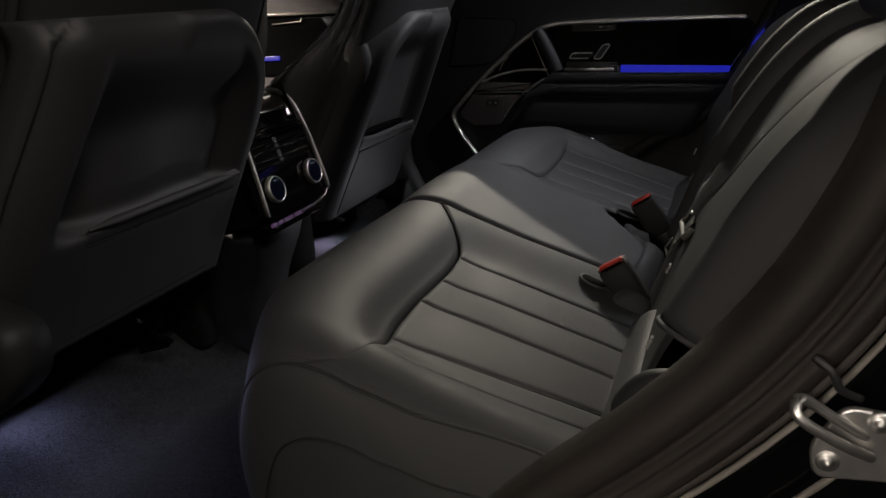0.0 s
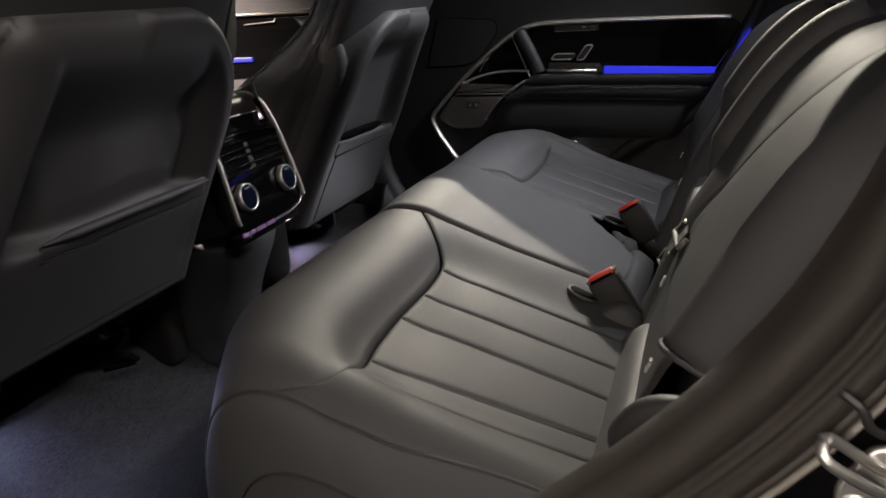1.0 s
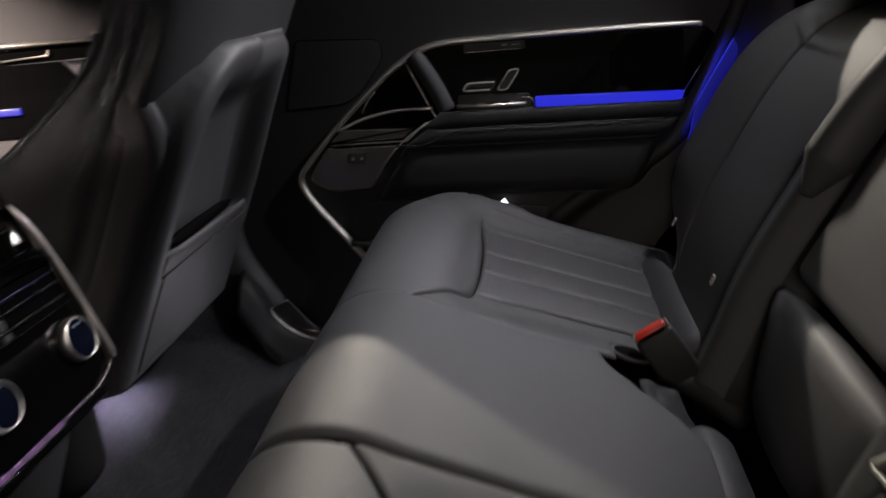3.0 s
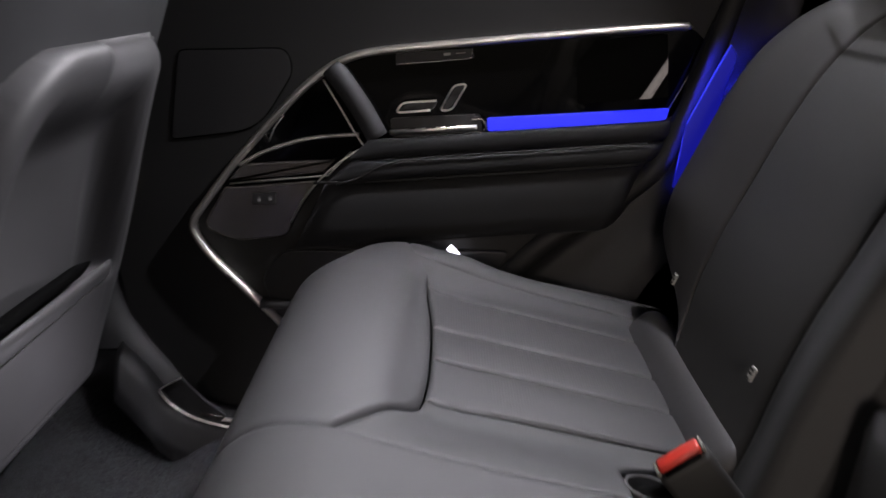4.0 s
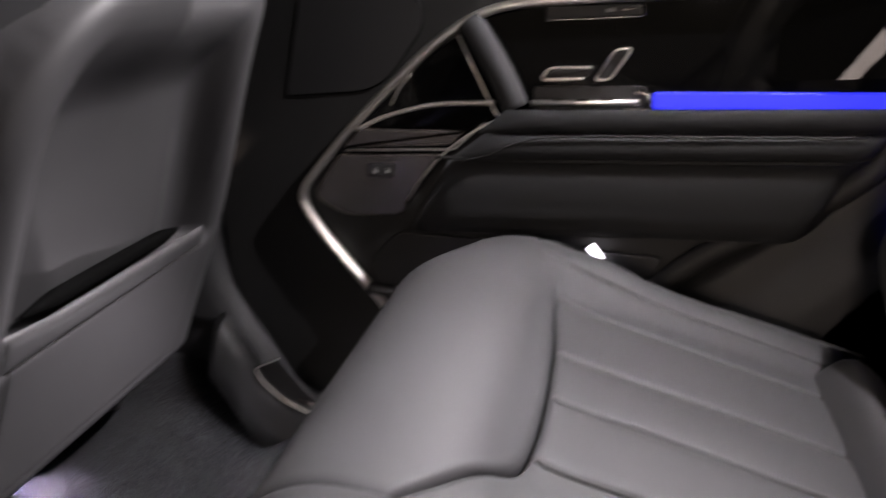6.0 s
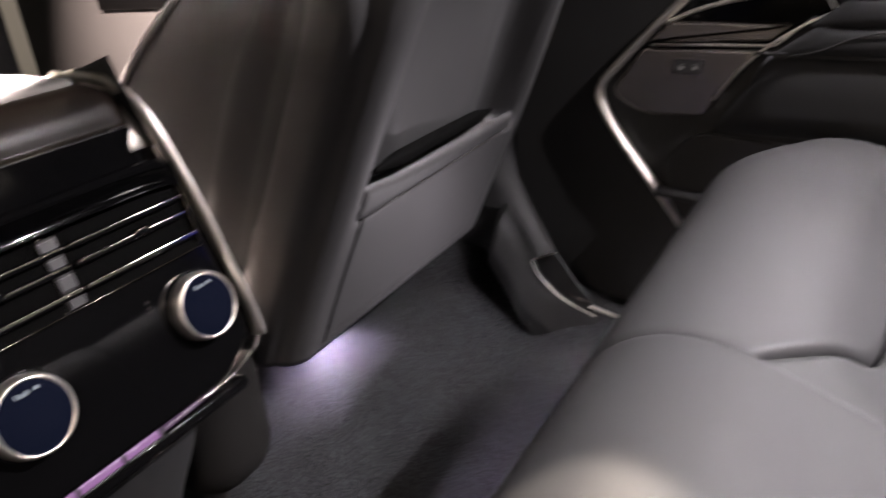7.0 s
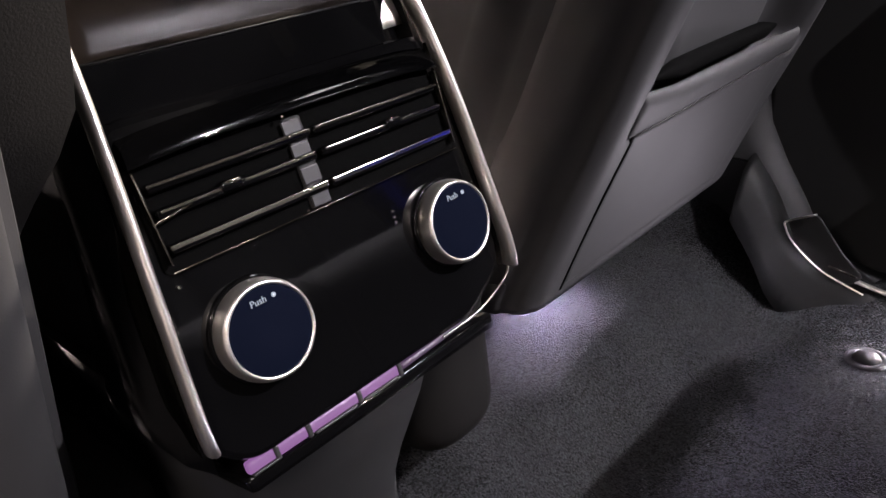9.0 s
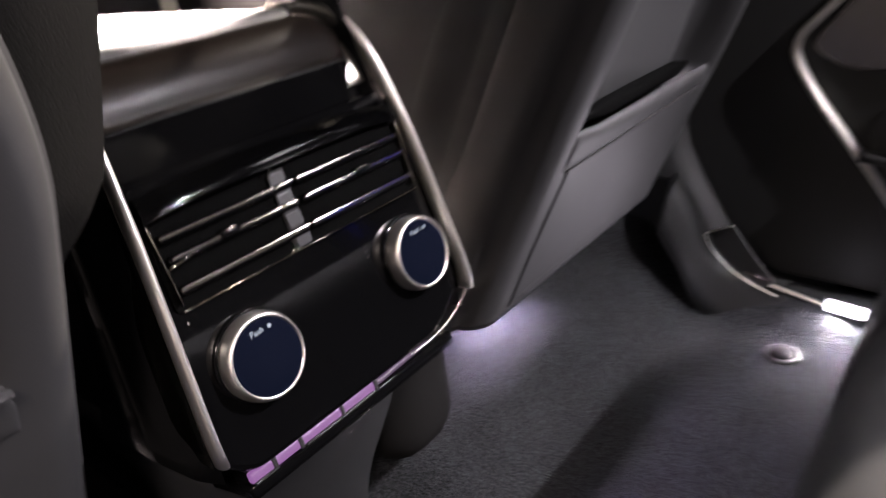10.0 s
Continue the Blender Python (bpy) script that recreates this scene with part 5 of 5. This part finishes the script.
def build_pillars():
    """Body trim round the far door: B-pillar foot, sill, wheel-arch trim with a blue line, seal."""
    pil = tagged(thing("pillar_trim", "dark plastic pillar trim beside the front seat", "pillar trim"), kind="structure")
    rows = []
    for i in range(25):
        z = 0.10 + 1.17 * i / 24
        w = 0.075 + 0.045 * (1 - smooth01((z - 0.10) / 0.25))
        xc = -0.545 + 0.05 * (1 - smooth01((z - 0.08) / 0.25))
        rows.append([(xc - w, 0.78, z), (xc - w, 0.735, z), (xc - w * 0.6, 0.715, z), (xc + w * 0.6, 0.715, z), (xc + w, 0.735, z), (xc + w, 0.78, z)])
    part("pillar_cover", grid(rows, closed_b=True), PLASTIC, pil)
    part("cover_joint", tube([(-0.6016, 0.713, 0.2602), (-0.4706, 0.713, 0.2505)], 0.0015, sides=6), DARK, pil)
    sill = tagged(thing("door_sill", "dark sill trim with a bright scuff strip along the carpet", "door sill"), kind="structure")
    line = [(-0.4703, 0.2604), (-0.4369, 0.2045), (-0.4153, 0.1590), (-0.3791, 0.1259), (-0.3292, 0.1092), (-0.2741, 0.0972), (-0.2039, 0.0818), (0.0479, 0.0628)]
    pts = spline([(x, 0.705, z) for x, z in line], 50)
    part("sill_cover", grid([[(p.x - 0.005, 0.66, max(0.045, p.z - 0.075)), (p.x - 0.004, 0.675, p.z - 0.045), (p.x - 0.002, 0.69, p.z - 0.015), (p.x, 0.70, p.z - 0.004), (p.x, 0.715, p.z), (p.x + 0.004, 0.77, p.z + 0.002)] for p in pts], thick=0.01), PLASTIC, sill)
    part("scuff_strip", tube([(p.x + 0.008, 0.703, p.z + 0.004) for p in pts[12:44]], 0.0025, 0.004, 8, (0, 1, 0)), CHROME, sill, "bright metal scuff strip")
    part("scuff_end", tube([(-0.379, 0.697, 0.1985), (-0.4145, 0.697, 0.1825), (-0.4165, 0.697, 0.176), (-0.407, 0.697, 0.1565), (-0.379, 0.697, 0.1295), (-0.352, 0.697, 0.1145), (-0.316, 0.697, 0.101)], 0.0014, sides=6, n=40), CHROME, sill, "thin bright edge of the scuff plate")
    part("scuff_plate", plate(rounded([(-0.379, 0.198), (-0.4145, 0.1825), (-0.405, 0.156), (-0.375, 0.127), (-0.335, 0.108), (-0.318, 0.122), (-0.345, 0.150)], 0.008), 0.003, 0.001, pose(0, 0.702, 0, 90, 0, 0)), VINYL, sill, "smooth dark scuff plate")
    part("scuff_glint", tube([(-0.360, 0.698, 0.131), (-0.325, 0.698, 0.1225)], 0.0022, 0.0015, 6), BRUSHED, sill)
    part("sill_lamp", box(0.05, 0.014, 0.014, 0.003, pose(-0.2285, 0.698, 0.1006, 0, 6, 0)), WHITE_LAMP, sill, "small white sill lamp")
    # trim over the rear wheel arch
    arch = tagged(thing("wheel_arch_trim", "dark soft trim beside the rear bench with a blue light line", "side trim"), kind="structure")
    rows = []
    for i in range(25):
        z = 0.15 + 0.72 * i / 24
        xf = 0.10 + 0.32 * smooth01((z - 0.22) / 0.30) + 0.10 * smooth01((z - 0.52) / 0.3)
        rows.append([(xf + (0.75 - xf) * j / 14, 0.742 - 0.045 * smooth01(j / 5), z) for j in range(15)])
    part("arch_cover", grid(rows, thick=0.02), VINYL, arch)
    part("seal", tube([(0.0518, 0.745, 0.1721), (0.1263, 0.742, 0.2789), (0.2099, 0.74, 0.3575), (0.3129, 0.738, 0.4135), (0.3906, 0.736, 0.4684), (0.4284, 0.736, 0.5367), (0.4666, 0.738, 0.6149), (0.5054, 0.742, 0.7130), (0.5396, 0.745, 0.8212)], 0.016, 0.014, 10, (0, 1, 0), 50), SEAL, arch, "black rubber door seal")
    # blue light that the line throws on the trim, made as a glowing patch
    panel = [(0.402, 0.445), (0.413, 0.495), (0.421, 0.540), (0.450, 0.592), (0.480, 0.645), (0.490, 0.628), (0.462, 0.548), (0.436, 0.480)]
    part("lit_trim_patch", plate(rounded(panel, 0.010), 0.004, 0.0015, pose(0, 0.6955, 0, 90, 0, 0)), BLUE_SOFT, arch, "glowing patch set as the blue light falling on the trim")
    part("light_line", tube([(0.4215, 0.6905, 0.541), (0.450, 0.6905, 0.592), (0.480, 0.6905, 0.644)], 0.0013, sides=8, n=16), BLUE_LINE, arch, "thin blue light line")
    part("slot_clip", box(0.012, 0.004, 0.003, 0.001, pose(0.4498, 0.692, 0.4842, 0, -25, 0)), STEEL, arch, smooth=False)
    # lower end of the C-pillar and window surround of the far side
    part("upper_cover", grid([[(0.58 + 0.05 * i, 0.74 - 0.012 * j, 0.84 + 0.11 * j) for j in range(5)] for i in range(9)], thick=0.02), VINYL, arch)
    # front door of the far side, seen between the front seats
    fd = thing("front_door", "dark front door card with a satin trim bar", "car door")
    fm = pose(0, 0.79, 0, 90, 0, 0)
    part("door_card", plate([(-1.70, 0.10), (-0.62, 0.10), (-0.62, 0.94), (-1.70, 0.94)], 0.022, 0.006, fm), LEATHER, fd, "pale-lit upper door card")
    part("gloss_panel", plate([(-1.4, 0.56), (-0.66, 0.56), (-0.66, 0.732), (-1.4, 0.735)], 0.006, 0.002, pose(0, 0.768, 0, 90, 0, 0)), GLOSS, fd)
    part("trim_bar", tube([(-1.4, 0.758, 0.744), (-0.64, 0.758, 0.738)], 0.0045, 0.008, 8), CHROME, fd)
    part("light_guide", box(0.5, 0.006, 0.014, 0.002, pose(-1.14, 0.76, 0.612)), BLUE, fd, "glowing blue strip")
    part("handle", tube([(-0.90, 0.757, 0.712), (-0.80, 0.757, 0.716), (-0.795, 0.757, 0.726)], 0.002, sides=6), CHROME, fd)


# ---------------------------------------------------------------- near door opening
def build_jamb():
    jam = tagged(thing("door_opening", "dark trimmed rear door opening with a rubber seal", "door frame"), kind="structure")
    path = [(-0.20, -0.735, -0.03), (0.07, -0.73, 0.06), (0.18, -0.728, 0.19), (0.283, -0.724, 0.306), (0.383, -0.72, 0.398), (0.458, -0.715, 0.481), (0.518, -0.708, 0.576), (0.563, -0.70, 0.70), (0.600, -0.69, 0.95), (0.57, -0.67, 1.18), (0.50, -0.66, 1.27)]
    # wide soft trim, rolled in section
    pts = spline(path, 60)
    rows = []
    for i, p in enumerate(pts):
        d = (pts[min(i + 1, 59)] - pts[max(i - 1, 0)]).normalized()
        out = d.cross(Vector((0, 1, 0))).normalized()
        if out.x < 0:
            out = -out
        sec = [(-0.045, 0.030), (-0.041, 0.012), (-0.032, -0.002), (-0.020, -0.008), (-0.008, -0.009), (0.000, -0.006), (0.004, -0.001), (0.007, -0.003), (0.010, -0.008), (0.014, -0.009), (0.017, -0.005), (0.019, -0.002), (0.022, -0.006), (0.027, -0.010), (0.036, -0.010), (0.043, -0.001), (0.046, 0.016)]
        rows.append([p + out * a * 0.84 + Vector((0, b, 0)) for a, b in sec])
    part("opening_trim", grid(rows, thick=0.006), RUBBER, jam, "wide soft brown-black trim round the opening")
    part("seal_lip", tube([p + Vector((0.034, 0.012, -0.026)) for p in pts[10:56]], 0.005, 0.006, 8, (0, 1, 0)), RUBBER, jam)
    part("body_edge", tube([p + Vector((0.042, 0.016, -0.034)) for p in pts[10:56]], 0.0022, 0.006, 6, (0, 1, 0)), FLANGE, jam, "bright painted flange")
    rows = [[p + Vector((0.032 + 0.024 * j, 0.022 + 0.004 * j, -0.036 - 0.014 * j)) for j in range(12)] for p in pts[6:58]]
    part("body_panel", grid(rows, thick=0.004), PAINT, jam, "glossy black painted body panel")
    part("body_edge", tube([p + Vector((0.085, 0.022, -0.066)) for p in pts[10:56]], 0.003, 0.004, 6, (0, 1, 0)), FLANGE, jam)
    st = thing("door_striker", "bright steel door striker bolted to the black body", "door striker")
    part("striker_plate", plate(rounded([(-0.030, -0.036), (0.034, -0.030), (0.030, 0.022), (-0.014, 0.026), (-0.034, -0.010)], 0.010), 0.005, 0.002, pose(0.528, -0.731, 0.444, 90, 0, 0)), STEEL, st, "bright steel plate")
    part("striker_loop", tube([(0.530, -0.733, 0.447), (0.512, -0.740, 0.460), (0.487, -0.748, 0.479), (0.481, -0.756, 0.480), (0.484, -0.764, 0.472), (0.512, -0.757, 0.452), (0.533, -0.742, 0.436)],
                              0.0040, sides=12, up=(0.3, 0.9, 0.3), n=36), STEEL, st)
    for x, z in ((0.507, 0.424), (0.537, 0.461)):
        part("bolt", lathe([(0, 0.006), (0.0035, 0.006), (0.0035, 0.004), (0.006, 0.004), (0.008, 0.003), (0.009, 0.0)], 16, pose(x, -0.7345, z, 90, 0, 0)), STEEL, st)
    part("latch_guard", tube([(0.490, -0.742, 0.510), (0.502, -0.748, 0.502), (0.508, -0.748, 0.490), (0.522, -0.744, 0.482)], 0.0032, 0.003, 8, (0, 1, 0), 16), PLASTIC, jam, "black moulded latch guard")
    # near side in front: pillar and front door, rear quarter behind
    part("pillar_cover", box(0.15, 0.05, 1.20, 0.015, pose(-0.60, -0.745, 0.66)), VINYL, jam)
    foot = [(-0.60, 0.20), (-0.44, 0.28), (-0.335, 0.345), (-0.295, 0.385), (-0.292, 0.440), (-0.34, 0.458), (-0.60, 0.470)]
    part("pillar_foot", plate(rounded(foot, [0.02, 0.04, 0.04, 0.03, 0.03, 0.03, 0.02]), 0.055, 0.018, pose(0, -0.700, 0, 90, 0, 0)), VINYL, jam, "rounded dark trim at the pillar's foot")
    fd = thing("front_door", "dark front door card beside the front seat", "car door")
    part("door_card", box(1.05, 0.03, 0.74, 0.008, pose(-1.21, -0.78, 0.47)), VINYL, fd)
    part("rear_quarter", box(0.40, 0.03, 0.75, 0.01, pose(0.80, -0.68, 0.50)), VINYL, jam)


def build_lamps():
    # the last housing stands over the two added spots
    for x, y, z in ((0.64, -0.36, 1.274), (0.62, 0.57, 1.262), (-1.28, 0.12, 1.335), (-0.80, 0.04, 1.352)):
        lamp = thing("roof_lamp", "flat white roof lamp in the headlining", "lamp", group="roof lamps")
        part("housing", box(0.18, 0.12, 0.018, 0.004, pose(x, y, z)), PLASTIC, lamp)


def build_clip():
    clip = thing("carpet_clip", "round black carpet clip pressed into the footwell carpet", "carpet clip")
    part("cap", lathe([(0, 0.010), (0.008, 0.0095), (0.013, 0.006), (0.016, 0.001), (0.016, -0.004)], 24, pose(-0.285, 0.622, 0.058)), SEAL, clip)
    part("collar", lathe([(0.024, -0.004), (0.024, 0.002), (0.017, 0.003), (0.017, -0.004)], 24, pose(-0.285, 0.622, 0.058)), VINYL, clip)


build_clip()
build_rear_seat()
build_buckle(-0.190, True)
build_buckle(0.178, False)
build_belt_tongue()
for s in (-1, 1):
    build_front_seat(s)
build_console()
build_door()
build_pillars()
build_jamb()
build_lamps()
